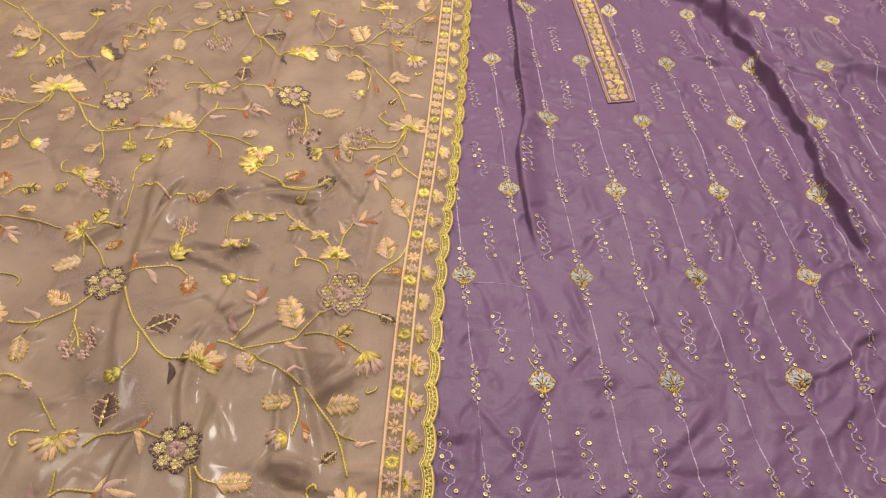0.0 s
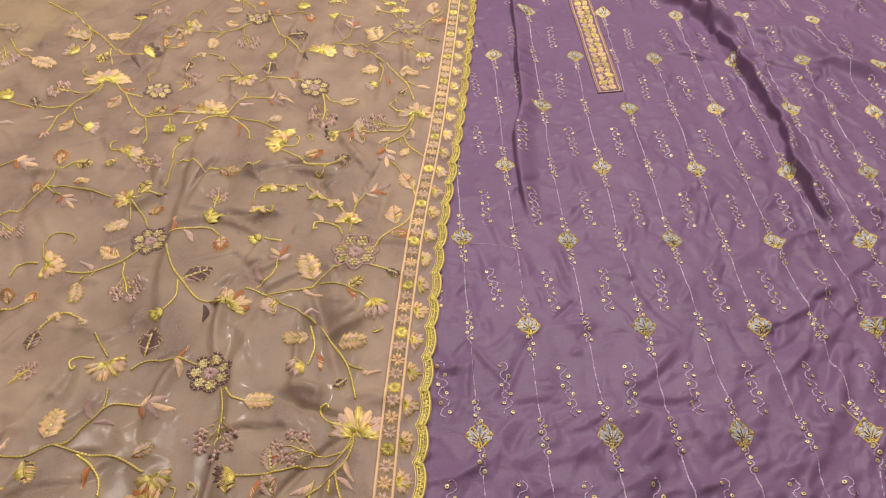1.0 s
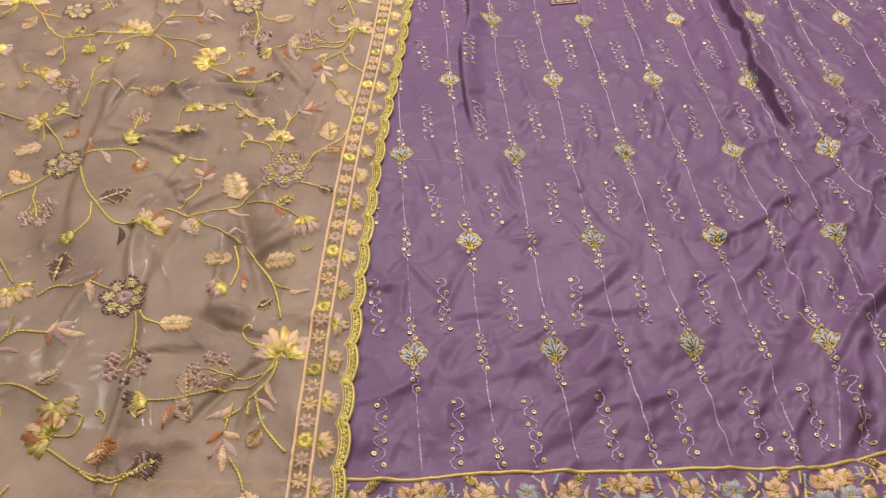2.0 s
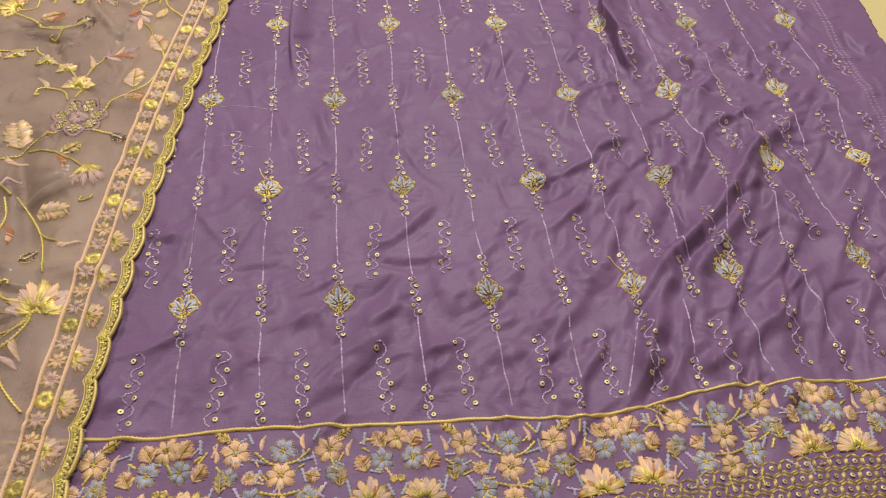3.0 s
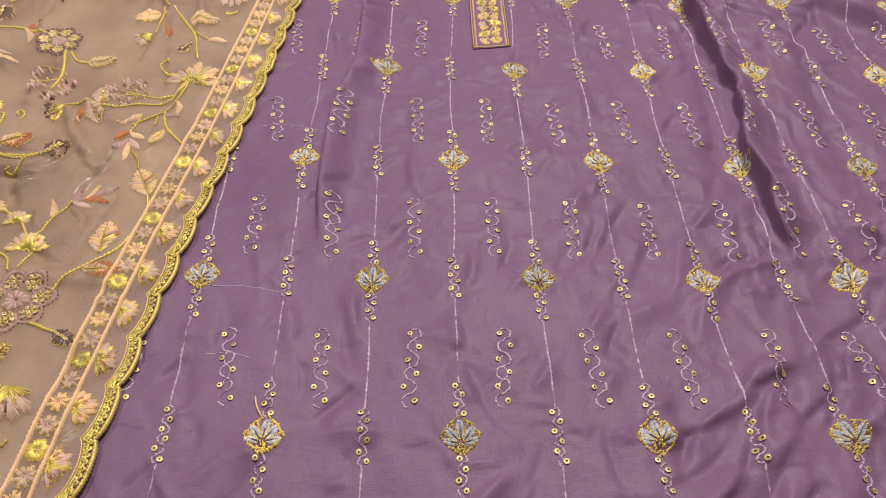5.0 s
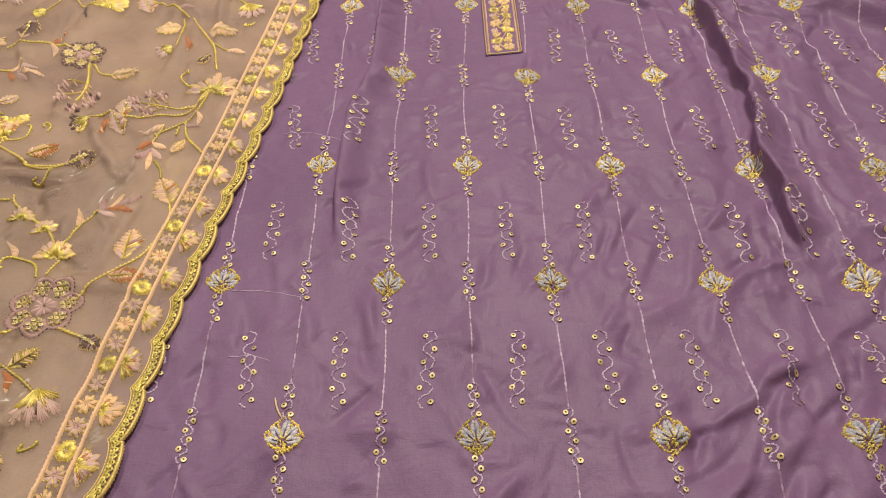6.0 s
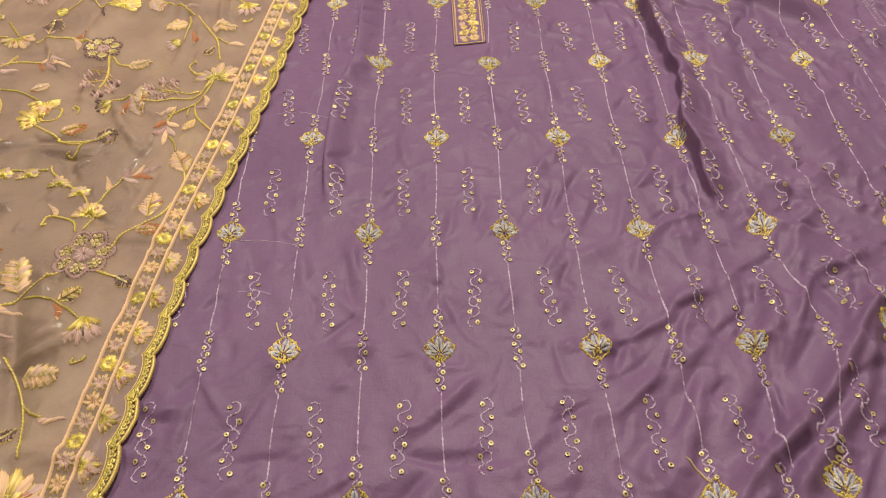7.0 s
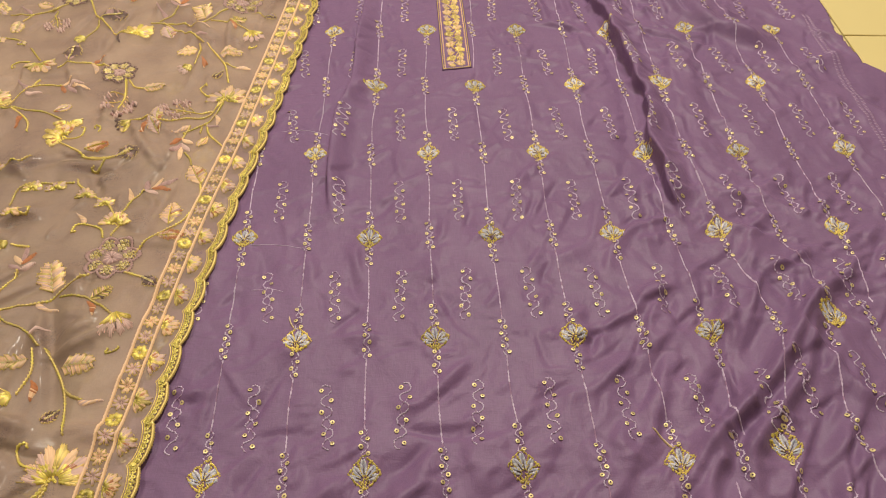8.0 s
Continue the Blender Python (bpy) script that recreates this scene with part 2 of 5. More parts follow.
    strokes(z, x, y, 17, 60, (0.31, 0.62, 0.05, 0.93), (1.95, 0.5), (0.04, 0.13), (0.005, 0.009), (0.0022, 0.0062), (1.5, 0.5))
    strokes(z, x, y, 18, 44, (0.05, 0.36, 0.50, 0.94), (2.1, 0.6), (0.03, 0.10), (0.005, 0.009), (0.0018, 0.0052), (1.5, 0.5))
    for col in range(-4, 13):
        for row in range(-1, 7):
            pucker(z, x, y, *lattice(col, row), 1000 + 40 * col + row, 0.022, 7)
            pucker(z, x, y, *lattice(col + 0.5, row + 0.4), 2000 + 40 * col + row, 0.030, 6)
    # the long fold beside the neck leans over its own hollow; a low one lies on the other side
    wave = x + 0.018 * (value_noise(y * 16 + 3, x * 0, 31) - 0.5) + 0.009 * (value_noise(y * 38, x * 14, 33) - 0.5)
    crest = fold(wave, y, [(0.246, 0.94), (0.258, 0.70), (0.278, 0.58), (0.293, 0.50), (0.300, 0.41), (0.294, 0.33), (0.284, 0.26), (0.284, 0.16)], 0.016, 0.007, 1.0, 0.10)
    crest *= 0.7 + 0.6 * value_noise(y * 13 + 1, x * 20, 32)
    z += 0.022 * crest
    lean = -0.011 * crest
    z -= fold(wave, y, [(0.222, 0.90), (0.236, 0.68), (0.260, 0.55), (0.274, 0.44), (0.264, 0.32), (0.258, 0.22)], 0.009, 0.016, 0.008, 0.12)
    strokes(z, x, y, 10, 60, (0.235, 0.34, 0.15, 0.80), (1.78, 0.22), (0.03, 0.10), (0.003, 0.006), (0.0012, 0.0040))
    z += fold(x, y, [(0.16, 0.80), (0.225, 0.76), (0.262, 0.70), (0.30, 0.63)], 0.018, 0.007, 0.032)
    z += fold(x, y, [(0.34, 0.56), (0.335, 0.42), (0.325, 0.30), (0.33, 0.12)], 0.008, 0.006, 0.004)
    low = fold(x, y, [(-0.108, 0.90), (-0.112, 0.53), (-0.114, 0.43), (-0.130, 0.36), (-0.132, 0.29), (-0.125, 0.16)], 0.015, 0.005, 1.0, 0.12) * (0.6 + 0.7 * value_noise(y * 11, x * 20, 64))
    z += 0.016 * low
    lean -= 0.008 * low
    z += fold(x, y, [(0.36, 0.62), (0.35, 0.40), (0.34, 0.20)], 0.02, 0.02, 0.006)
    # slanting folds above the hem
    bx, by = x + 0.022 * (value_noise(x * 15, y * 15, 61) - 0.5), y + 0.022 * (value_noise(x * 15, y * 15, 62) - 0.5)
    for line, left, right, high, over in (
            ([(0.47, 0.12), (0.435, 0.085), (0.390, 0.030), (0.346, -0.024), (0.300, -0.072), (0.262, -0.112), (0.222, -0.150), (0.180, -0.20)], 0.006, 0.015, 0.016, 0.007),
            ([(0.43, 0.075), (0.405, 0.040), (0.368, -0.030), (0.318, -0.084), (0.282, -0.135), (0.262, -0.20)], 0.005, 0.012, 0.013, 0.006),
            ([(0.262, -0.115), (0.238, -0.155), (0.228, -0.190), (0.214, -0.225), (0.20, -0.26)], 0.005, 0.013, 0.016, 0.006),
            ([(0.19, -0.10), (0.150, -0.17), (0.105, -0.245)], 0.008, 0.022, 0.009, 0.0),
            ([(0.31, -0.18), (0.285, -0.205), (0.255, -0.24)], 0.006, 0.010, 0.008, 0.003),
            ([(0.365, 0.025), (0.388, -0.020), (0.410, -0.055), (0.45, -0.075)], 0.004, 0.010, 0.007, 0.0),
            ([(0.480, 0.225), (0.458, 0.212), (0.44, 0.175)], 0.006, 0.009, 0.010, 0.003),
            ([(0.43, 0.135), (0.392, 0.108), (0.36, 0.095)], 0.005, 0.010, 0.010, 0.003),
            ([(0.06, -0.08), (0.045, -0.17), (0.01, -0.24)], 0.014, 0.025, 0.006, 0.0),
            ([(-0.02, -0.17), (-0.06, -0.22), (-0.10, -0.262)], 0.008, 0.02, 0.005, 0.0),
            ([(0.50, 0.46), (0.56, 0.50), (0.61, 0.53)], 0.010, 0.020, 0.009, 0.0),
            ([(0.34, 0.74), (0.44, 0.60), (0.53, 0.53)], 0.030, 0.016, 0.018, 0.0)):
        ridge = fold(bx, by, line, left, right, 1.0) * (0.45 + 1.0 * value_noise(x * 21, y * 21, 63))
        z += high * ridge
        lean -= over * ridge
    return np.maximum(z, -0.0065), lean


KAMEEZ_LIE = Cloth(-0.98, 0.672, -0.50, 0.96, kameez_net)


def dupatta_net(x, y):
    z = KAMEEZ_LIE(x, y) * 0.6 + 0.0055
    inner = smooth(-0.25, -0.34, x - 0.083 * y)
    wx, wy = x + 0.05 * (value_noise(x * 5, y * 5, 13) - 0.5), y + 0.05 * (value_noise(x * 5, y * 5, 14) - 0.5)
    z += inner * 0.010 * (value_noise(wx * 9, wy * 7, 11) - 0.3)
    z += inner * 0.003 * (value_noise(wx * 28, wy * 20, 15) - 0.4)
    puckers = np.zeros(x.shape)
    strokes(puckers, x, y, 21, 260, (-1.15, -0.26, -0.45, 0.85), (0.4, 0.8), (0.03, 0.14), (0.003, 0.008), (0.0012, 0.0055))
    strokes(puckers, x, y, 22, 130, (-1.15, -0.26, -0.45, 0.85), (1.5, 0.25), (0.06, 0.22), (0.003, 0.009), (0.0014, 0.0060))
    strokes(puckers, x, y, 23, 330, (-1.15, -0.26, -0.45, 0.85), (0.9, 0.9), (0.02, 0.10), (0.0024, 0.0042), (0.0008, 0.0026))
    z += inner * 1.8 * puckers
    for line, left, right, high in (
            ([(-0.60, 0.40), (-0.595, 0.20), (-0.585, 0.05), (-0.56, -0.06)], 0.03, 0.006, 0.007),
            ([(-0.60, 0.172), (-0.50, 0.168), (-0.44, 0.16)], 0.012, 0.006, 0.005),
            ([(-0.475, -0.05), (-0.465, -0.16), (-0.47, -0.28)], 0.02, 0.005, 0.006),
            ([(-0.38, 0.125), (-0.33, 0.12), (-0.27, 0.118)], 0.012, 0.006, 0.005)):
        z += fold(x, y, line, left, right, high)
    return np.maximum(z, KAMEEZ_LIE(x, y) + 0.0026), np.zeros(x.shape)


DUPATTA_LIE = Cloth(-1.30, -0.13, -0.50, 0.94, dupatta_net)
kameez_height, dupatta_height = KAMEEZ_LIE, DUPATTA_LIE


# ---- stitches ----
class Needlework:
    """Gathers stitches and sequins in a motif's own plane, and lays them on a cloth as one mesh."""

    def __init__(self, foil="sequin"):
        self.stitches, self.rings, self.cords, self.foil = [], [], [], foil

    def stitch(self, p, q, width, rise, yarn):
        self.stitches.append((p[0], p[1], q[0], q[1], width, rise, SLOTS[yarn]))

    def bead(self, c, r, yarn="gold"):
        a = random.uniform(0, 3.14)
        dx, dy = 0.6 * r * math.cos(a), 0.6 * r * math.sin(a)
        self.stitch((c[0] - dx, c[1] - dy), (c[0] + dx, c[1] + dy), 2 * r, 1.1 * r, yarn)

    def sequin(self, c, r, lift=0.0009):
        self.rings.append((c[0], c[1], r, lift, random.uniform(-0.25, 0.25), random.uniform(-0.25, 0.25)))

    def rope(self, line, width, yarn="gold", step=0.0026, rise=None, twist=0.5, waist=0.55):
        """One continuous thread along a smooth line, swelling at each stitch, with slanting waists between them."""
        xy = np.array(spline(line))
        d = np.concatenate([[0.0], np.cumsum(np.hypot(*np.diff(xy, axis=0).T))])
        count = max(2, int(d[-1] / step))
        at = np.linspace(0, d[-1], 2 * count + 1)
        mid = np.stack([np.interp(at, d, xy[:, 0]), np.interp(at, d, xy[:, 1])], 1)
        ahead, back = np.minimum(at + 1e-3, d[-1]), np.maximum(at - 1e-3, 0)
        way = np.stack([np.interp(ahead, d, xy[:, k]) - np.interp(back, d, xy[:, k]) for k in (0, 1)], 1)
        way /= np.hypot(way[:, 0], way[:, 1])[:, None] + 1e-12
        swell = np.array([waist if k % 2 == 0 else random.uniform(0.85, 1.08) for k in range(2 * count + 1)])
        swell[0] = swell[-1] = 0.3
        tall = (rise or width * 0.5) * 1.35
        flat, high = [], []
        for side, up in ((-1, None), (-0.72, 0.7), (0, 1.0), (0.72, 0.7), (1, None)):
            off = (side * 0.5 * width * swell)[:, None]
            flat.append(mid + off * np.stack([-way[:, 1], way[:, 0]], 1) + twist * off * way)
            high.append(np.full(len(at), -0.0004) if up is None else up * tall * swell)
        self.cords.append((np.concatenate([np.stack(flat, 1), np.stack(high, 1)[:, :, None]], 2).reshape(-1, 3),
                           [SLOTS[yarn if isinstance(yarn, str) else random.choice(yarn)] for _ in range(count)]))

    def make(self, name, parent, place, turn, height, label="", size=1.0):
        c, s = math.cos(turn) * size, math.sin(turn) * size
        verts, faces, slots = [], [], []
        if self.stitches:
            a = np.array(self.stitches)
            p, q, w, h = a[:, 0:2], a[:, 2:4], a[:, 4:5], a[:, 5]
            d = q - p
            n = np.stack([-d[:, 1], d[:, 0]], 1) / (np.hypot(d[:, 0], d[:, 1])[:, None] + 1e-9) * w / 2
            end = np.minimum(0.2, 0.45 * w / (np.hypot(d[:, 0], d[:, 1])[:, None] + 1e-9)) * d
            m1, m2 = p + end, q - end
            flat = np.stack([p, m1 + n, m1, m1 - n, m2 + n, m2, m2 - n, q], 1)
            zero = np.full(len(a), -0.0004)
            h = h * 1.35
            zs = np.stack([zero, zero, h, zero, zero, h, zero, zero], 1)
            verts.append(np.concatenate([flat, zs[:, :, None]], 2).reshape(-1, 3))
            pattern = ((0, 2, 1), (0, 3, 2), (1, 2, 5, 4), (2, 3, 6, 5), (7, 4, 5), (7, 5, 6))
            for i in range(len(a)):
                for f in pattern:
                    faces.append([8 * i + k for k in f])
                slots += [int(a[i, 6])] * 6
        base = sum(len(v) for v in verts)
        for x, y, r, lift, tx, ty in self.rings:
            ring = []
            for k in range(12):
                ca, sa = math.cos(k * math.pi / 6), math.sin(k * math.pi / 6)
                for rr, up in ((r * (1.0, 0.93)[k % 2], 0.0002), (r * 0.32, 0.0005)):
                    ring.append((x + rr * ca, y + rr * sa, lift + up + rr * (ca * tx + sa * ty)))
            verts.append(np.array(ring))
            for k in range(12):
                j = (k + 1) % 12
                faces.append([base + 2 * k, base + 2 * j, base + 2 * j + 1, base + 2 * k + 1])
                slots.append(SLOTS[self.foil])
            base += 24
        for line, colours in self.cords:
            verts.append(line)
            for k in range(2 * len(colours)):
                a = base + 5 * k
                faces += [[a + q, a + q + 5, a + q + 6, a + q + 1] for q in range(4)]
                slots += [colours[k // 2]] * 4
            base += len(line)
        v = np.concatenate(verts)
        x, y = place[0] + c * v[:, 0] - s * v[:, 1], place[1] + s * v[:, 0] + c * v[:, 1]
        z0 = float(height(np.array([place[0]]), np.array([place[1]]))[0])
        z = height(x, y) + v[:, 2] * size - z0
        x = x + height.shift(x, y)
        co = np.stack([x - place[0], y - place[1], z], 1)
        used = sorted(set(slots))
        data = bpy.data.meshes.new(name)
        data.from_pydata(co.tolist(), [], faces)
        keys = list(THREAD)
        for u in used:
            data.materials.append(THREAD[keys[u]])
        data.polygons.foreach_set("material_index", [used.index(k) for k in slots])
        data.polygons.foreach_set("use_smooth", [True] * len(faces))
        ob = new(name, data)
        ob.parent, ob.location = parent, (place[0], place[1], z0)
        if parent.type == "MESH":
            ob.location = Vector((place[0], place[1], z0)) - parent.location
        if label:
            ob["label"] = label
        return ob


def spline(line, per=8):
    """A smooth line through the points."""
    if len(line) < 3:
        return list(line)
    pts = [Vector(p) for p in line]
    pts = [2 * pts[0] - pts[1], *pts, 2 * pts[-1] - pts[-2]]
    out = []
    for a, b, c, d in zip(pts, pts[1:], pts[2:], pts[3:]):
        for k in range(per):
            t = k / per
            out.append(tuple(0.5 * (2 * b + (c - a) * t + (2 * a - 5 * b + 4 * c - d) * t * t + (3 * b - a - 3 * c + d) * t ** 3)))
    return out + [tuple(pts[-2])]


def empty_thing(name, label, category, group="", kind=""):
    return tagged(new(name), label, category, group, kind)


def sheet(name, xs, ys, height, material, parent, keep=None, bend=None):
    """A cloth as one sheet over a net of places."""
    gx, gy = np.meshgrid(xs, ys)
    if bend:
        gx, gy = bend(gx, gy)
    gz = height(gx, gy)
    gx = gx + height.shift(gx, gy)
    co = np.stack([gx, gy, gz], 2).reshape(-1, 3)
    w = len(xs)
    a = (np.arange(len(ys) - 1)[:, None] * w + np.arange(w - 1)[None, :]).ravel()
    faces = np.stack([a, a + 1, a + w + 1, a + w], 1)
    if keep is not None:
        mid = co[faces].mean(1)
        faces = faces[keep(mid[:, 0], mid[:, 1])]
    data = bpy.data.meshes.new(name)
    data.from_pydata(co.tolist(), [], faces.tolist())
    data.materials.append(material)
    data.polygons.foreach_set("use_smooth", [True] * len(faces))
    ob = new(name, data)
    ob.parent = parent
    if keep is not None:
        bm = bmesh.new()
        bm.from_mesh(data)
        bmesh.ops.delete(bm, geom=[v for v in bm.verts if not v.link_faces], context="VERTS")
        bm.to_mesh(data)
        bm.free()
    return ob


def box(bm, x0, y0, z0, x1, y1, z1, bevel=0.0):
    made = bmesh.ops.create_cube(bm, size=1)
    bmesh.ops.scale(bm, vec=(x1 - x0, y1 - y0, z1 - z0), verts=made["verts"])
    bmesh.ops.translate(bm, vec=((x0 + x1) / 2, (y0 + y1) / 2, (z0 + z1) / 2), verts=made["verts"])
    if bevel:
        edges = list({e for v in made["verts"] for e in v.link_edges})
        bmesh.ops.bevel(bm, geom=edges, offset=bevel, segments=1, affect="EDGES")


def solid(name, bm, material, parent=None):
    data = bpy.data.meshes.new(name)
    bm.to_mesh(data)
    bm.free()
    data.materials.append(material)
    ob = new(name, data)
    if parent:
        ob.parent = parent
    return ob


# ---- the room ----
FLOOR = -0.008
bm = bmesh.new()
box(bm, -2.355, -2.403, FLOOR - 0.12, 2.445, 2.397, FLOOR - 0.003)
floor = tagged(solid("floor", bm, GROUT), "cream glazed tile floor with thin dark joints", "floor", kind="structure")
bm = bmesh.new()
box(bm, -0.2985, -0.2985, -0.009, 0.2985, 0.2985, 0, 0.001)
tile_data = bpy.data.meshes.new("tile")
bm.to_mesh(tile_data)
bm.free()
tile_data.materials.append(TILE)
for i in range(-5, 3):
    for j in range(-5, 3):
        x, y = 0.645 + 0.6 * (i + 0.5), 0.597 + 0.6 * (j + 0.5)
        tile = new("tile", tile_data)
        tile.parent, tile.location = floor, (x, y, FLOOR)
# unseen walls and ceiling close the room; their paint is dimmed to cut bounce
for name, a in (("wall_north", (-2.455, 2.397, FLOOR, 2.545, 2.497, 2.65)), ("wall_south", (-2.455, -2.503, FLOOR, 2.545, -2.403, 2.65)),
                ("wall_east", (2.445, -2.403, FLOOR, 2.545, 2.397, 2.65)), ("wall_west", (-2.455, -2.403, FLOOR, -2.355, 2.397, 2.65))):
    bm = bmesh.new()
    box(bm, *a)
    tagged(solid(name, bm, PAINT), "plain painted wall, unseen, added to close the room", "wall", kind="structure")
bm = bmesh.new()
box(bm, -2.455, -2.503, 2.65, 2.545, 2.497, 2.75)
tagged(solid("ceiling", bm, PAINT), "plain painted ceiling, unseen, added to close the room", "ceiling", kind="structure")


# ---- embroidered motifs ----
class Ground:
    """Where a group of motifs lies: its thing, its own coordinates, and the height of the cloth."""

    def __init__(self, parent, place, height, low, high):
        self.parent, self.place, self.height, self.low, self.high = parent, place, height, low, high

    def holds(self, *points):
        """Whether the cloth reaches under all these points."""
        spots = [self.place(*p) for p in points]
        return all(self.low[0] < x < self.high[0] and self.low[1] < y < self.high[1] for x, y in spots)

    def span(self, p, q):
        a, b = self.place(*p), self.place(*q)
        return a, math.atan2(b[1] - a[1], b[0] - a[0]), math.dist(a, b)


def outline_leaf(w, length, half, yarn, count, slant=0.35, tip=0.72, rise=0.0011, edge="gold"):
    """Satin stitches from the spine to both edges of a leaf along +x, in teeth outlined with dots."""
    for k in range(count):
        t = (k + 0.5) / count
        wide = half * math.sin(math.pi * t ** tip) ** 0.6 + 0.0003
        for s in (-1, 1):
            tooth = (1.12, 1.0, 0.84)[k % 3]
            e = wide * tooth * random.uniform(0.94, 1.06)
            tip_x = min(t + slant * (1 - t) * 0.6, 1.0) * length
            if yarn in ("peach", "pale"):
                mixed = random.choice((yarn, yarn, yarn, "pale") if s > 0 or t > 0.6 else (yarn, "rust", "mauve", "gold"))
            elif yarn == "lime":
                mixed = random.choice(("gold", "gold", "lime", "peach", "dark"))
            else:
                mixed = random.choice((yarn, yarn, yarn, "mauve" if yarn == "dark" else yarn))
            w.stitch((t * length * 0.94, s * 0.0001), (tip_x, s * e), length / count * 1.12, rise + random.uniform(0, 0.0004), mixed)
            if edge:
                w.bead((tip_x, s * e), 0.0010, edge)


def leaf(at, p, q, yarn, wide=0.30, name="leaf"):
    if not at.holds(p, q):
        return
    place, turn, length = at.span(p, q)
    w = Needlework()
    body = {"gold": "lime"}.get(yarn, yarn)
    if yarn == "rust":
        outline_leaf(w, length, length * wide, "rust", 11)
        outline_leaf(w, length * 0.72, length * wide * 0.7, "peach", 8, rise=0.0016)
    elif yarn == "mauve":
        outline_leaf(w, length, length * wide, "pale", 14)
    else:
        outline_leaf(w, length, length * wide, body, 14, edge=None if name == "border_leaf" else "gold")
        if yarn == "peach":
            for k in range(9):
                t = 0.08 + 0.09 * k
                for s in (-1, 1):
                    w.bead((t * length, s * (0.0011 + 0.06 * length * math.sin(math.pi * t) * random.uniform(0.6, 1.0))), 0.0010, random.choice(("lime", "lime", "rust", "dark")))
    if yarn in ("dark", "mauve"):
        for k in range(5):
            w.sequin((length * (0.15 + 0.14 * k), 0), min(0.0017, length * 0.07), 0.0019)
    w.rope([(0, 0), (length * 0.4, length * 0.02), (length * 0.82, 0)], 0.0016, "lime" if yarn != "gold" else "gold", 0.0018, 0.0019)
    w.make(name, at.parent, place, turn, at.height)


def bleaf(at, p, q, yarn):
    if not at.holds(p, q):
        return
    place, turn, length = at.span(p, q)
    w = Needlework()
    body = "pale" if yarn == "mauve" else yarn
    for k in range(8):
        t = 0.08 + 0.80 * k / 7
        half = length * 0.29 * math.sin(math.pi * (0.10 + 0.80 * t) ** 0.75) ** 0.65 * (1.08, 0.86)[k % 2]
        for s in (-1, 1):
            for j in range(4):
                f = (j - 1.5) * 0.026 * length
                e = half * random.uniform(0.93, 1.05) * (1 - 0.06 * (j == 3))
                tip_x = t * length + 0.17 * length * (1 - t) + f * 1.1
                w.stitch((t * length * 0.92 + f, 0), (tip_x, s * e), 0.0014, 0.0012 + random.uniform(0, 0.0005), random.choice((body, body, body, "pale", "peach", "gold")))
                if random.random() < 0.75:
                    w.bead((tip_x, s * e * 1.02), 0.0011, "gold")
            w.bead((t * length + 0.02 * length, s * 0.10 * length * math.sin(math.pi * (0.1 + 0.8 * t))), 0.0011, "lime")
            w.bead((t * length + 0.07 * length, s * 0.07 * length), 0.0009, random.choice(("lime", "gold", "dark")))
    for k in range(6):
        w.sequin((length * (0.14 + 0.13 * k), random.uniform(-0.3, 0.3) * 0.001), 0.0017, 0.0019)
    w.rope([(0, 0), (length * 0.9, 0)], 0.0014, "lime", 0.0018, 0.0017)
    w.make("leaf", at.parent, place, turn, at.height)


def petal(at, p, q, yarn):
    if not at.holds(p, q):
        return
    place, turn, length = at.span(p, q)
    w = Needlework()
    yarn = "pale" if yarn == "mauve" and random.random() < 0.4 else yarn
    bow, curl = random.choice((-1, 1)) * 0.09 * length, random.uniform(1.1, 1.7)
    count = max(9, int(length / 0.0013))
    for k in range(count):
        t = (k + 0.5) / count
        half = length * 0.12 * math.sin(math.pi * t ** 0.72) ** 0.8 + 0.0004
        y = bow * math.sin(math.pi * curl * t)
        mixed = random.choice((yarn, yarn, "peach" if t > 0.45 else yarn)) if yarn == "rust" else random.choice((yarn, yarn, yarn, "pale" if yarn == "peach" else yarn))
        w.stitch((t * length - half * 1.1, y - half), (t * length + half * 0.9, y + half), length / count * 1.6, 0.0010 + random.uniform(0, 0.0004), mixed)
    w.make("small_leaf", at.parent, place, turn, at.height)


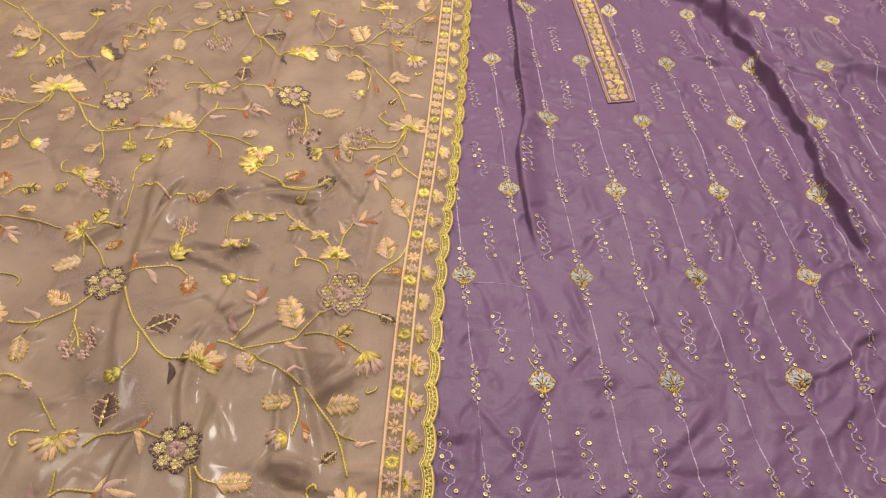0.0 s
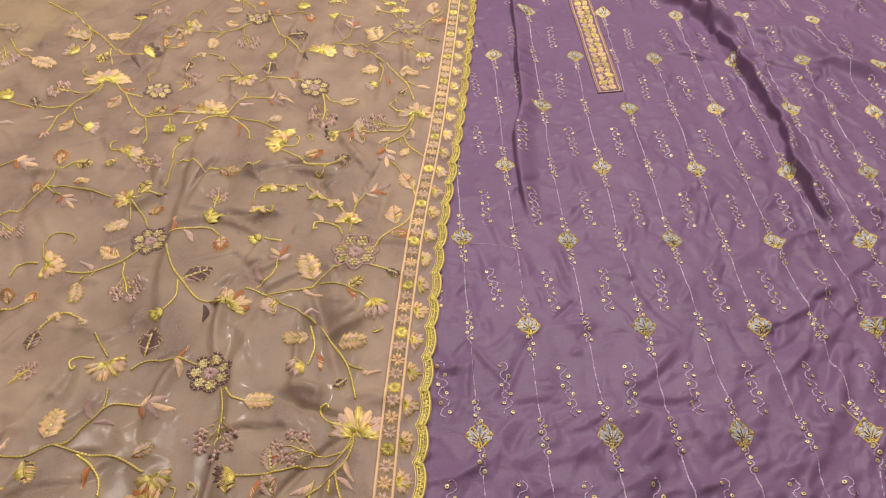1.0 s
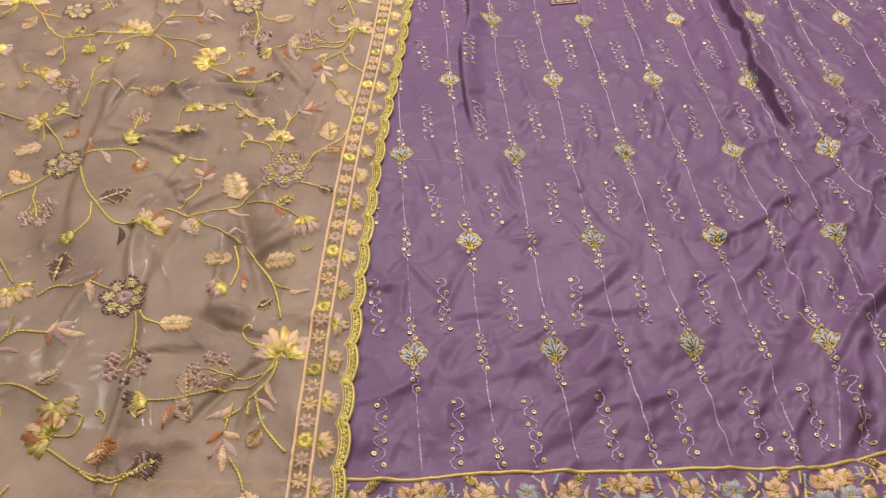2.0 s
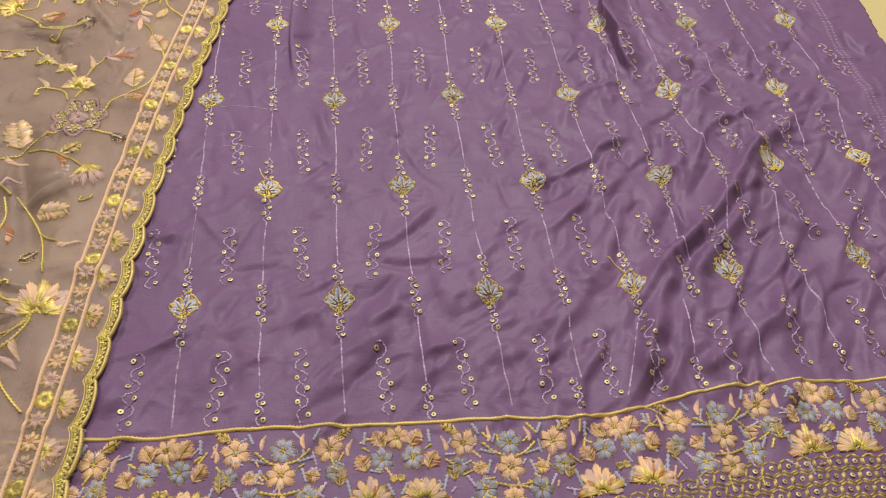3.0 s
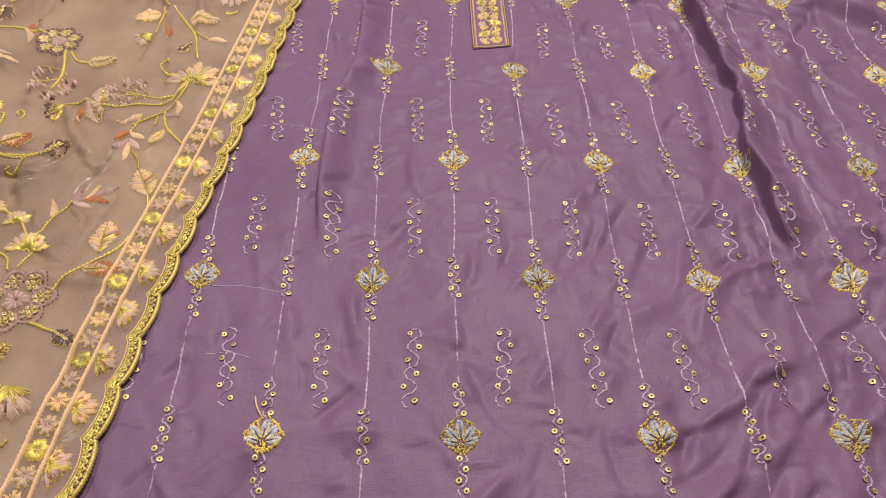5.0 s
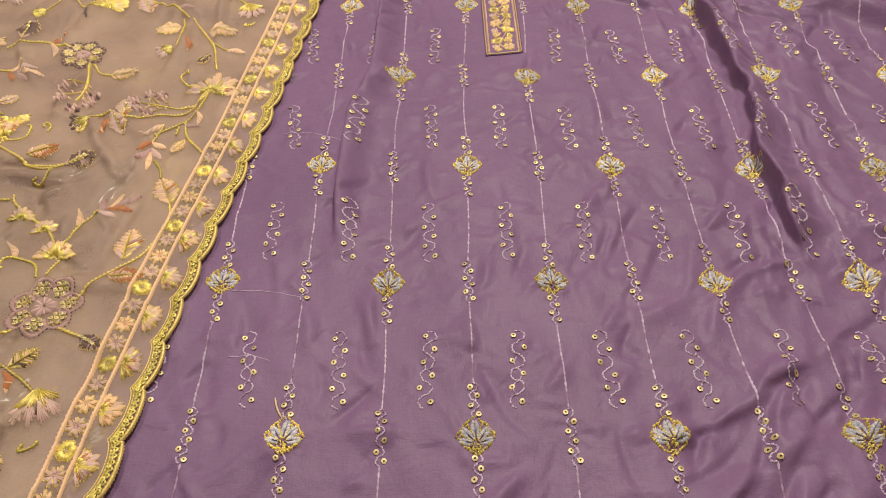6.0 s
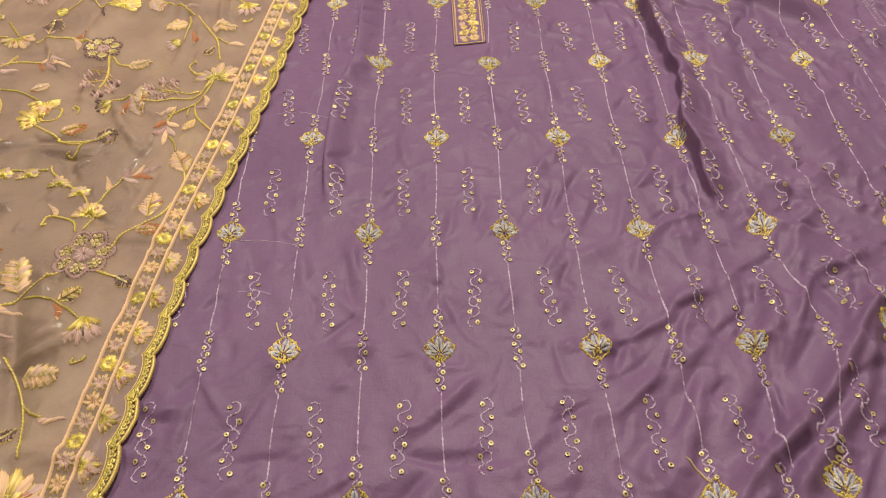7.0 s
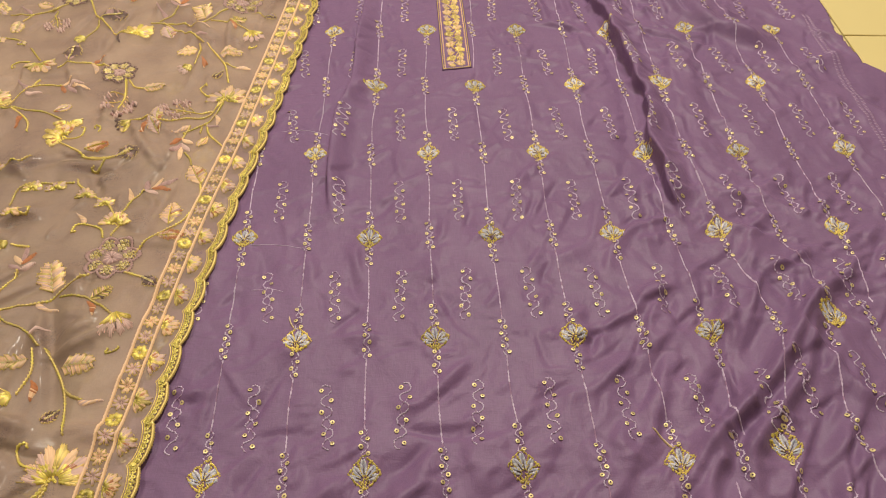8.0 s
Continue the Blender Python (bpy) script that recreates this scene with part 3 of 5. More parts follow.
def fan(at, p, q, yarn, name="fan_flower", spread=1.5, petals=9):
    if not at.holds(p, q):
        return
    place, turn, length = at.span(p, q)
    length *= 0.94
    w = Needlework()
    body = {"gold": "lime", "mauve": "pale"}.get(yarn, yarn)
    width = max(0.0015, length * 0.085)
    for k in range(petals):
        a = spread * (2 * k / (petals - 1) - 1) + random.gauss(0, 0.04)
        reach = length * (1.0 - 0.16 * abs(a) / spread) * random.uniform(0.80, 1.04)
        ca, sa = math.cos(a), math.sin(a)
        shade = random.choice(("lime", "gold", "gold", "peach", "peach", "rust")) if yarn == "gold" else random.choice((body, body, body, "pale" if body == "peach" else "mauve", "gold"))
        for j in range(-3, 4):
            b = a + j * 0.205 / petals * spread * 2
            r = reach * (1.0 - 0.034 * j * j) * random.uniform(0.97, 1.02)
            w.stitch((length * 0.26 * ca, length * 0.26 * sa), (r * math.cos(b), r * math.sin(b)), width, 0.0012 + random.uniform(0, 0.0006), shade)
            if length > 0.012 and random.random() < 0.8:
                w.bead((r * math.cos(b), r * math.sin(b)), 0.0008, "gold")
        if length > 0.012:
            b = a + spread / petals
            w.stitch((length * 0.3 * math.cos(b), length * 0.3 * math.sin(b)), (length * 0.78 * math.cos(b), length * 0.78 * math.sin(b)), 0.0009, 0.0017, "gold")
            for j in (-0.13, 0, 0.13):
                r = length * random.uniform(0.36, 0.54)
                w.stitch((length * 0.15 * ca, length * 0.15 * sa), (r * math.cos(a + j), r * math.sin(a + j)), width, 0.0021, "lime")
    if length > 0.017:
        # a shorter ring of petals lies over the first
        for k in range(6):
            a = spread * 0.85 * (2 * k / 5 - 1) + random.gauss(0, 0.06)
            shade = random.choice(("peach", "pale", "gold", "rust"))
            for j in range(-2, 3):
                b, r = a + 0.075 * j, length * (0.66 - 0.03 * j * j) * random.uniform(0.94, 1.04)
                w.stitch((length * 0.2 * math.cos(a), length * 0.2 * math.sin(a)), (r * math.cos(b), r * math.sin(b)), width, 0.0019, shade)
                w.bead((r * math.cos(b), r * math.sin(b)), 0.0008, "gold")
    count = 10 if length > 0.017 else 5
    for k in range(count):
        a = spread * 1.12 * (2 * k / (count - 1) - 1) + random.gauss(0, 0.06)
        for r in ((0.08, 0.20, 0.32, 0.44) if length > 0.017 else (0.12, 0.3, 0.42)):
            r += random.uniform(-0.03, 0.05)
            w.bead((length * r * math.cos(a), length * r * math.sin(a)), max(0.0010, length * 0.042), "lime")
    w.make(name, at.parent, place, turn, at.height)


def bud(at, p, q, yarn):
    if not at.holds(p, q):
        return
    place, turn, length = at.span(p, q)
    w = Needlework()
    body = {"gold": "lime", "mauve": "pale"}.get(yarn, yarn)
    for a in (-0.55, -0.22, 0.12, 0.50):
        for j in range(-3, 4):
            b = a + 0.06 * j
            r = 0.92 * length * (1 - 0.02 * j * j) * random.uniform(0.86, 1.04)
            w.stitch((length * 0.4 * math.cos(a), length * 0.4 * math.sin(a)), (r * math.cos(b), r * math.sin(b)), 0.0018, 0.0012, random.choice((body, body, "dark" if j == -3 else body)))
    for a in (-0.85, -0.5, -0.15, 0.2, 0.55, 0.9):
        for j in (-1, 0, 1):
            r = length * random.uniform(0.46, 0.62)
            w.stitch((0, 0.0012 * j), (r * math.cos(a + 0.1 * j), r * math.sin(a + 0.1 * j)), 0.0016, 0.0018, "lime" if j else "gold")
            w.bead((0.85 * r * math.cos(a + 0.14 * j), 0.85 * r * math.sin(a + 0.14 * j)), 0.0009, "gold")
    w.make("flower_bud", at.parent, place, turn, at.height)


def rose(at, p, q, yarn):
    if not at.holds(p, q):
        return
    place, turn, radius = at.span(p, q)
    w = Needlework()
    edge = "dark" if yarn == "dark" else "mauve"
    for k in range(7):
        a = k * math.tau / 7 + 0.2
        cx, cy, r = 0.62 * radius * math.cos(a), 0.62 * radius * math.sin(a), 0.36 * radius
        for j in range(31):
            b = a + (j / 30 - 0.5) * 4.6
            lobe = 1 + 0.07 * math.cos(3 * (b - a))
            w.stitch((cx + 0.74 * r * math.cos(b), cy + 0.74 * r * math.sin(b)), (cx + 1.10 * lobe * r * math.cos(b), cy + 1.10 * lobe * r * math.sin(b)), 0.0026, 0.0011, "dark" if yarn == "dark" and j % 4 else "mauve")
            if j % 2:
                w.bead((cx + 1.08 * lobe * r * math.cos(b), cy + 1.08 * lobe * r * math.sin(b)), 0.0009, "dark")
        for j in range(22):
            b, e = j * 2.4, 0.70 * r * math.sqrt((j + 0.5) / 22)
            w.bead((cx + e * math.cos(b), cy + e * math.sin(b)), random.uniform(0.0010, 0.0014), random.choice(("gold", "gold", "lime", "pale", "dark")))
        for j in range(7):
            b = j * math.tau / 6
            s = 0.46 * r if j < 6 else 0
            w.sequin((cx + s * math.cos(b), cy + s * math.sin(b)), 0.0018, 0.0014)
            w.bead((cx + s * 0.6 * math.cos(b + 0.4), cy + s * 0.6 * math.sin(b + 0.4)), 0.0012, "lime")
    for j in range(30):
        b = j * math.tau / 30
        r = radius * (0.33 + 0.05 * math.cos(3 * b))
        w.stitch((0.1 * r * math.cos(b), 0.1 * r * math.sin(b)), (r * math.cos(b), r * math.sin(b)), 0.0026, 0.0018, "mauve" if j % 3 else "pale")
        if j % 3 == 0:
            w.bead((0.62 * r * math.cos(b), 0.62 * r * math.sin(b)), 0.0008, "dark")
    for j in range(6):
        b = j * math.tau / 6
        w.bead((0.1 * radius * math.cos(b), 0.1 * radius * math.sin(b)), 0.0011, "dark")
    w.make("rose", at.parent, place, turn, at.height)


def grape(at, p, q, yarn):
    if not at.holds(p, q):
        return
    place, turn, length = at.span(p, q)
    w = Needlework()
    w.rope([(0, 0), (length * 0.45, length * 0.03), (length * 0.75, 0)], 0.0022, "lime", 0.0022)
    tips = [(1.0, 0.05), (0.82, 0.24), (0.80, -0.22), (0.6, 0.27), (0.56, -0.26)]
    for tx, ty in tips:
        w.rope([(length * (tx - 0.34), 0), (length * (tx - 0.15), length * ty * 0.55), (length * tx * 0.95, length * ty * 0.95)], 0.0016, "gold", 0.0018)
        for j in range(7):
            b = j * math.tau / 6
            r = length * 0.085 if j < 6 else 0
            w.bead((length * tx + r * math.cos(b), length * ty + r * math.sin(b)), length * 0.050, "mauve" if (j + int(tx * 10)) % 3 == 0 else ("dark" if yarn == "dark" and j % 3 == 1 else "pale"))
    for j in range(6):
        w.bead((length * (0.3 + 0.09 * j), length * 0.09 * (-1) ** j), 0.0018, "peach")
    w.make("grape_blossom", at.parent, place, turn, at.height)


def sprig(at, p, q, yarn):
    if not at.holds(p, q):
        return
    place, turn, length = at.span(p, q)
    w = Needlework()
    yarns = ["peach", "pale", "mauve", "peach", "rust"] if yarn == "peach" else ["mauve", "peach", "rust", "mauve", "pale"]
    for i, (a, start, reach) in enumerate(((0.0, 0.35, 0.65), (0.62, 0.2, 0.55), (-0.62, 0.2, 0.55), (1.0, 0.0, 0.45), (-1.0, 0.0, 0.45))):
        ca, sa = math.cos(a), math.sin(a)
        for k in range(9):
            t = (k + 0.5) / 9
            half = length * 0.085 * math.sin(math.pi * t) ** 0.7 + 0.0003
            x, y = length * (start + reach * t * ca), length * reach * t * sa
            w.stitch((x - half * (ca * 0.8 - sa), y - half * (sa * 0.8 + ca)), (x + half * (ca * 0.8 - sa), y + half * (sa * 0.8 + ca)), length * reach / 9 * 1.5, 0.0012, yarns[i])
    w.make("leaf_sprig", at.parent, place, turn, at.height)


def line_work(at, name, points, width, yarn, step=0.0027, twist=0.6, waist=0.42):
    if not at.holds(*points):
        return
    pts = [at.place(*p) for p in points]
    ox, oy = pts[0]
    w = Needlework()
    w.rope([(x - ox, y - oy) for x, y in pts], width, yarn, step, None, twist, waist)
    w.make(name, at.parent, (ox, oy), 0, at.height)


def vine(at, *points):
    line_work(at, "vine", points, 0.0038, ("gold", "gold", "gold", "lime", "gold", "lime"), 0.0036, 0.7, 0.30)


def tendril(at, *points):
    line_work(at, "tendril", points, 0.0033, ("lime", "lime", "gold"), 0.0030)


def floret(at, p, r, yarn, core="lime", petals=7, name="flower", full_width=0.80):
    if not at.holds(p):
        return
    place = at.place(*p)
    w = Needlework()
    for k in range(petals):
        a = k * math.tau / petals + 0.3 + random.gauss(0, 0.06)
        full = random.uniform(0.92, 1.06) * r
        half = full_width * math.pi / petals
        for j in range(-3, 4):
            b = a + j / 3 * half
            e = full * (1 - 0.022 * j * j) * random.uniform(0.95, 1.04)
            w.stitch((0.22 * r * math.cos(a + j * 0.1), 0.22 * r * math.sin(a + j * 0.1)), (e * math.cos(b), e * math.sin(b)), max(0.0009, 0.17 * r * full_width), 0.0013 - 0.00016 * abs(j), yarn)
        if r > 0.006:
            b = a + math.pi / petals
            w.stitch((0.35 * r * math.cos(b), 0.35 * r * math.sin(b)), (0.86 * r * math.cos(b), 0.86 * r * math.sin(b)), 0.0009, 0.0012, "gold")
            for j in (-2, -1, 0, 1, 2):
                if random.random() < 0.85:
                    e = full * (1.0 - 0.03 * j * j)
                    w.bead((e * math.cos(a + j * half * 0.42), e * math.sin(a + j * half * 0.42)), 0.0009, "gold")
    for j in range(6):
        b = j * math.tau / 5
        s = 0.19 * r if j < 5 else 0
        w.bead((s * math.cos(b), s * math.sin(b)), max(0.0009, 0.12 * r), core)
    w.make(name, at.parent, place, random.uniform(0, 1), at.height)


# ---- the purple kameez ----
kameez = empty_thing("kameez", "purple satin kameez with gold sequin embroidery spread on the floor", "kameez")
LEFT_Y, LEFT_X = (-1.0, 0.40, 0.454, 0.554, 0.629, 0.692, 0.95), (-0.97, -0.955, -0.944, -0.93, -0.90, -0.852, -0.60)


def kameez_keep(x, y):
    right = np.where(y > 0.50, 0.628, 0.628 + 0.03 * smooth(0.51, 0.47, y)) + 0.004 * np.sin(y * 40)
    return (x < right) & (x > np.interp(y, LEFT_Y, LEFT_X))


panel = sheet("satin_panel", np.arange(-0.98, 0.672, 0.0023), np.arange(-0.50, 0.96, 0.0023), kameez_height, SATIN, kameez, kameez_keep)
thick = panel.modifiers.new("thickness", "SOLIDIFY")
thick.thickness, thick.offset, thick.use_rim_only = 0.0012, -1, True


LEAN = 0.045


def set_sequins(thread, spots, place, turn, r=0.0023):
    """The sequins of a motif, each a piece of its own."""
    c, s = math.cos(turn), math.sin(turn)
    for x, y in spots:
        w = Needlework()
        w.sequin((0, 0), r * random.uniform(0.92, 1.06))
        w.make("sequin", thread, (place[0] + c * x - s * y, place[1] + s * x + c * y), 0, kameez_height)


def medallion(place, turn):
    """A lozenge of silvery leaf-shaped petals fanning out of a gold heart, beaded all round."""
    w = Needlework()
    root = -0.0072
    fans = ((1.57, 0.0205, 0.0035), (0.92, 0.0176, 0.0034), (2.22, 0.0176, 0.0034), (0.30, 0.0140, 0.0030), (2.84, 0.0140, 0.0030))
    for a, reach, half in fans:
        a += random.gauss(0, 0.04)
        ca, sa = math.cos(a), math.sin(a)
        shade = random.choice((-1, 1))
        for k in range(10):
            t = 0.24 + 0.70 * (k + 0.5) / 10
            wide = half * math.sin(math.pi * (0.10 + 0.84 * (k + 0.5) / 10)) ** 0.65
            x, y = ca * reach * t, root + sa * reach * t
            for s in (-1, 1):
                yarn = random.choice(("silver", "silver", "blue")) if s != shade or k > 5 else "blue"
                w.stitch((x - ca * 0.0010, y - sa * 0.0010), (x + ca * 0.0016 - s * sa * wide, y + sa * 0.0016 + s * ca * wide), 0.0019, 0.0013, yarn)
        w.stitch((ca * reach * 0.22, root + sa * reach * 0.22), (ca * reach * 0.58, root + sa * reach * 0.58), 0.0007, 0.0020, "dark")
    # beads between the petals, round the rim, and in the heart
    for a in (1.245, 1.895, 0.61, 2.53):
        for k in range(6):
            r = 0.0045 + 0.0024 * k
            w.bead((r * math.cos(a) + random.gauss(0, 0.0003), root + r * math.sin(a)), 0.0016, "lime" if k % 2 else "gold")
    for k in range(42):
        b = k * math.tau / 42
        cb, sb = math.cos(b), math.sin(b)
        r = (abs(cb / 0.0142) ** 1.3 + abs(sb / 0.0156) ** 1.3) ** (-1 / 1.3) * (1 + 0.035 * math.cos(8 * b))
        w.bead((r * cb + random.gauss(0, 0.0003), r * sb + random.gauss(0, 0.0003)), random.uniform(0.0012, 0.0018), "lime" if k % 3 else "gold")
    for k in range(14):
        b, r = random.uniform(0, math.tau), random.uniform(0.003, 0.012)
        w.bead((r * math.cos(b), 0.9 * r * math.sin(b)), 0.0010, random.choice(("lime", "cream", "gold")))
    for k in range(40):
        t = random.uniform(-1, 1)
        y = -0.0150 + 0.0100 * random.random()
        w.bead((t * (0.0012 + 0.55 * (y + 0.0150)), y), random.uniform(0.0011, 0.0015), random.choice(("lime", "lime", "gold", "dark")))
    for k in range(8):
        b = k * math.tau / 7
        r = 0.0021 if k < 7 else 0
        w.bead((r * math.cos(b), root + 0.0062 + r * math.sin(b)), 0.0010, "lime" if k < 7 else "dark")
    w.make("medallion", kameez, place, turn, kameez_height, "", 0.95)


def spray(place, turn, count, length, sway, name):
    """A wavy chain stitch with sequins in its bays."""
    w = Needlework()
    n = count * 10
    pts = [(-0.7 * sway, length * 0.5 - 0.0012)]
    for k in range(n + 1):
        a = math.sin(math.pi * count * k / n)
        pts.append((sway * math.copysign(abs(a) ** 0.65, a) + random.gauss(0, 0.0004), length * (0.5 - k / n) + random.gauss(0, 0.0004)))
    w.rope(pts, 0.0021, ("lilac", "lilac", "lilac", "orchid", "plum"), 0.0023, 0.0010, 0.3, 0.35)
    if random.random() < 0.6:
        # here and there a second strand crosses back over the first
        a = random.randrange(1, n // 2)
        w.rope([(-0.55 * x, y - 0.001) for x, y in pts[a:a + n // 2]], 0.0017, ("orchid", "lilac", "plum"), 0.0023, 0.0009, 0.3, 0.35)
    thread = w.make(name, kameez, place, turn, kameez_height)
    spots = [(sway * 0.86 * (-1) ** (k + 1) + random.uniform(-1, 1) * 0.0006, length * (0.5 - (k + 0.5) / count)) for k in range(count)]
    set_sequins(thread, spots, place, turn)


def stitched_line(a, b):
    w = Needlework()
    bow = random.gauss(0, 0.0007)
    w.rope([(0, 0), (0.5 * (b[0] - a[0]) + bow, 0.5 * (b[1] - a[1])), (b[0] - a[0], b[1] - a[1])], 0.0022, ("lilac", "lilac", "orchid", "orchid", "plum"), 0.0044, 0.0009, 0.3, 0.5)
    w.make("stitched_line", kameez, a, 0, kameez_height)


def along(col, row, dy):
    x, y = lattice(col, row + dy / 0.1465)
    return x, y


for col in range(-3, 13):
    for row in range(-2, 7):
        if (col + row) % 2:
            continue
        x, y = lattice(col, row)
        if y < hem_line(x) - 0.31:
            continue
        if x > 0.575 or x < -0.38 or y > 0.9:
            continue
        on_neck = 0.0 < x + 0.045 * (y - 0.474) < 0.055 and y > 0.46
        turn = LEAN + random.uniform(-0.06, 0.06)
        if y > hem_line(x) + 0.016 and not on_neck:
            medallion((x, y), turn)
        for dy, count, length in ((-0.030, 4, 0.030), (-0.1465, 6, 0.045), (-0.264, 4, 0.030)):
            px, py = along(col, row, dy)
            if dy < -0.2 and py > hem_line(px) - 0.010:
                py = max(py, hem_line(px) + 0.018)
            neck = 0.0 < px + 0.045 * (py - 0.474) < 0.055 and py > 0.46
            if py > hem_line(px) + 0.013 and not neck:
                spray((px, py), LEAN + random.uniform(-0.05, 0.05), count, length, 0.0030, "sequin_chain")
        for top, low in ((-0.045, -0.124), (-0.169, -0.249)):
            a, b = along(col, row, top), along(col, row, low)
            neck = 0.0 < a[0] + 0.045 * (a[1] - 0.474) < 0.055 and a[1] > 0.46
            if a[1] < hem_line(a[0]) or neck:
                continue
            stop = 0.035 if top < -0.1 else 0.002
            if b[1] < hem_line(b[0]) + stop:
                if a[1] < hem_line(a[0]) + stop:
                    continue
                k = (a[1] - hem_line(a[0]) - stop) / (a[1] - b[1])
                b = (a[0] + (b[0] - a[0]) * k, a[1] + (b[1] - a[1]) * k)
            stitched_line(a, b)
for col in range(-4, 13):
    for row in range(-1, 7):
        x, y = lattice(col + 0.5, row + 0.4)
        neck = -0.01 < x + 0.045 * (y - 0.474) < 0.065 and y > 0.43
        if hem_line(x) + 0.032 < y < 0.88 and -0.36 < x < 0.575 and not neck:
            spray((x, y), LEAN + random.uniform(-0.12, 0.12), 6, 0.070, 0.0050, "sequin_spray")

# loose yarn ends beside two medallions
for (x, y), ends in ((lattice(1, 1), [(-0.004, 0.014), (-0.009, 0.022), (-0.012, 0.031)]), (lattice(6, 0), [(-0.004, 0.013), (-0.012, 0.024), (-0.020, 0.033)])):
    w = Needlework()
    w.rope(ends, 0.0016, "cream", 0.006, 0.0018, 0.0, 0.9)
    w.make("loose_thread", kameez, (x, y), 0, kameez_height)

# thin lilac cords that put the light on creases across the weave into colour
for a, c in (((-0.206, 0.327), (-0.142, 0.322)), ((-0.222, 0.124), (-0.148, 0.121)), ((-0.20, 0.060), (-0.165, 0.058))):
    w = Needlework()
    w.rope([(0, 0), ((c[0] - a[0]) * 0.5, 0.002), (c[0] - a[0], c[1] - a[1])], 0.0008, "lilac", 0.006, 0.0004, 0.05, 0.8)
    w.make("pulled_thread", kameez, a, 0, kameez_height)

# lace seam near the side edge
seam = Needlework()
for k in range(230):
    y = -0.05 + k * 0.003
    x = 0.592 - 0.10 * (0.45 - y) ** 2 * (y < 0.45)
    seam.stitch((x - 0.006, y), (x - 0.001, y + 0.001), 0.0020, 0.0007, ("orchid", "plum")[k % 2])
    seam.stitch((x + 0.001, y), (x + 0.006, y + 0.001), 0.0020, 0.0007, ("orchid", "plum")[k % 2])
seam.make("lace_seam", kameez, (0, 0), 0, kameez_height, "dull orchid lace seam")

# gold cord above the hem border
cord = Needlework()
cord.rope([(x, hem_line(x)) for x in np.arange(-0.46, 0.645, 0.02)], 0.0044, "gold", 0.0030, 0.0018, 0.6, 0.6)
cord.make("hem_cord", kameez, (0, 0), 0, kameez_height, "twisted gold cord")


def trail(at, p, q, yarn):
    """A row of knots, each smaller than the one before."""
    place, turn, length = at.span(p, q)
    w = Needlework()
    w.rope([(0, 0), (length, 0)], 0.0042, yarn, length / 4, 0.0017, 0.2, 0.32)
    w.make("bead_trail", at.parent, place, turn, at.height)


def hem_place(s, t):
    return s, hem_line(s) + t


hem = Ground(kameez, hem_place, kameez_height, (-0.5, -0.48), (0.635, 0.9))
for k in range(-2, 5):
    c = -0.107 + 0.183 * k
    # one bouquet round a blue flower, and one round a peach flower
    floret(hem, (c, -0.021), 0.0112, "blue", petals=6, name="border_flower", full_width=0.70)
    floret(hem, (c, -0.042), 0.0122, "peach", "lime", 7, name="border_flower", full_width=0.70)
    for s in (-1, 1):
        floret(hem, (c + s * 0.037, -0.020), 0.0122, "peach", "lime", 6, name="border_flower", full_width=0.72)
        leaf(hem, (c + s * 0.041, -0.011), (c + s * 0.055, -0.002), "gold", 0.25, "border_leaf")
        petal(hem, (c + s * 0.017, -0.020), (c + s * 0.015, -0.007), "peach")
        trail(hem, (c + s * 0.024, -0.014), (c + s * 0.029, -0.004), "blue")
        leaf(hem, (c + s * 0.018, -0.041), (c + s * 0.031, -0.044), "peach", 0.42, "border_leaf")
        trail(hem, (c + s * 0.012, -0.031), (c + s * 0.025, -0.027), "blue")
        vine(hem, (c + s * 0.004, -0.033), (c + s * 0.012, -0.030), (c + s * 0.022, -0.021))
        petal(hem, (c + s * 0.052, -0.026), (c + s * 0.054, -0.012), "peach")
        leaf(hem, (c + s * 0.046, -0.052), (c + s * 0.047, -0.034), "gold", 0.3, "border_leaf")
        floret(hem, (c + s * 0.042, -0.040), 0.0084, "blue", petals=6, name="border_flower", full_width=0.70)
        floret(hem, (c + s * 0.022, -0.060), 0.0106, "blue", petals=6, name="border_flower", full_width=0.70)
        trail(hem, (c + s * 0.036, -0.048), (c + s * 0.030, -0.058), "lilac")
        trail(hem, (c + s * 0.016, -0.036), (c + s * 0.020, -0.048), "blue")
    vine(hem, (c - 0.016, -0.055), (c, -0.058), (c + 0.016, -0.055))
    floret(hem, (c, -0.068), 0.0106, "peach", "lime", 7, name="border_flower", full_width=0.70)
    d = c + 0.0915
    floret(hem, (d, -0.012), 0.0112, "peach", "lime", 7, name="border_flower", full_width=0.70)
    for s in (-1, 1):
        leaf(hem, (d + s * 0.010, -0.020), (d + s * 0.019, -0.006), "peach", 0.42, "border_leaf")
        trail(hem, (d + s * 0.027, -0.018), (d + s * 0.026, -0.006), "blue")
        floret(hem, (d + s * 0.0125, -0.030), 0.0102, "blue", petals=6, name="border_flower", full_width=0.70)
        leaf(hem, (d + s * 0.024, -0.040), (d + s * 0.032, -0.026), "peach", 0.42, "border_leaf")
        fan(hem, (d + s * 0.021, -0.066), (d + s * 0.023, -0.040), "peach", "border_fan_flower")
        floret(hem, (d + s * 0.003, -0.046), 0.0040, "gold", "gold", 5, name="border_bud")
        trail(hem, (d + s * 0.003, -0.060), (d + s * 0.008, -0.050), "blue")
        trail(hem, (d + s * 0.036, -0.060), (d + s * 0.040, -0.046), "blue")
        petal(hem, (d + s * 0.030, -0.066), (d + s * 0.042, -0.066), "rust")
        tendril(hem, (d + s * 0.022, -0.024), (d + s * 0.026, -0.021), (d + s * 0.029, -0.020))
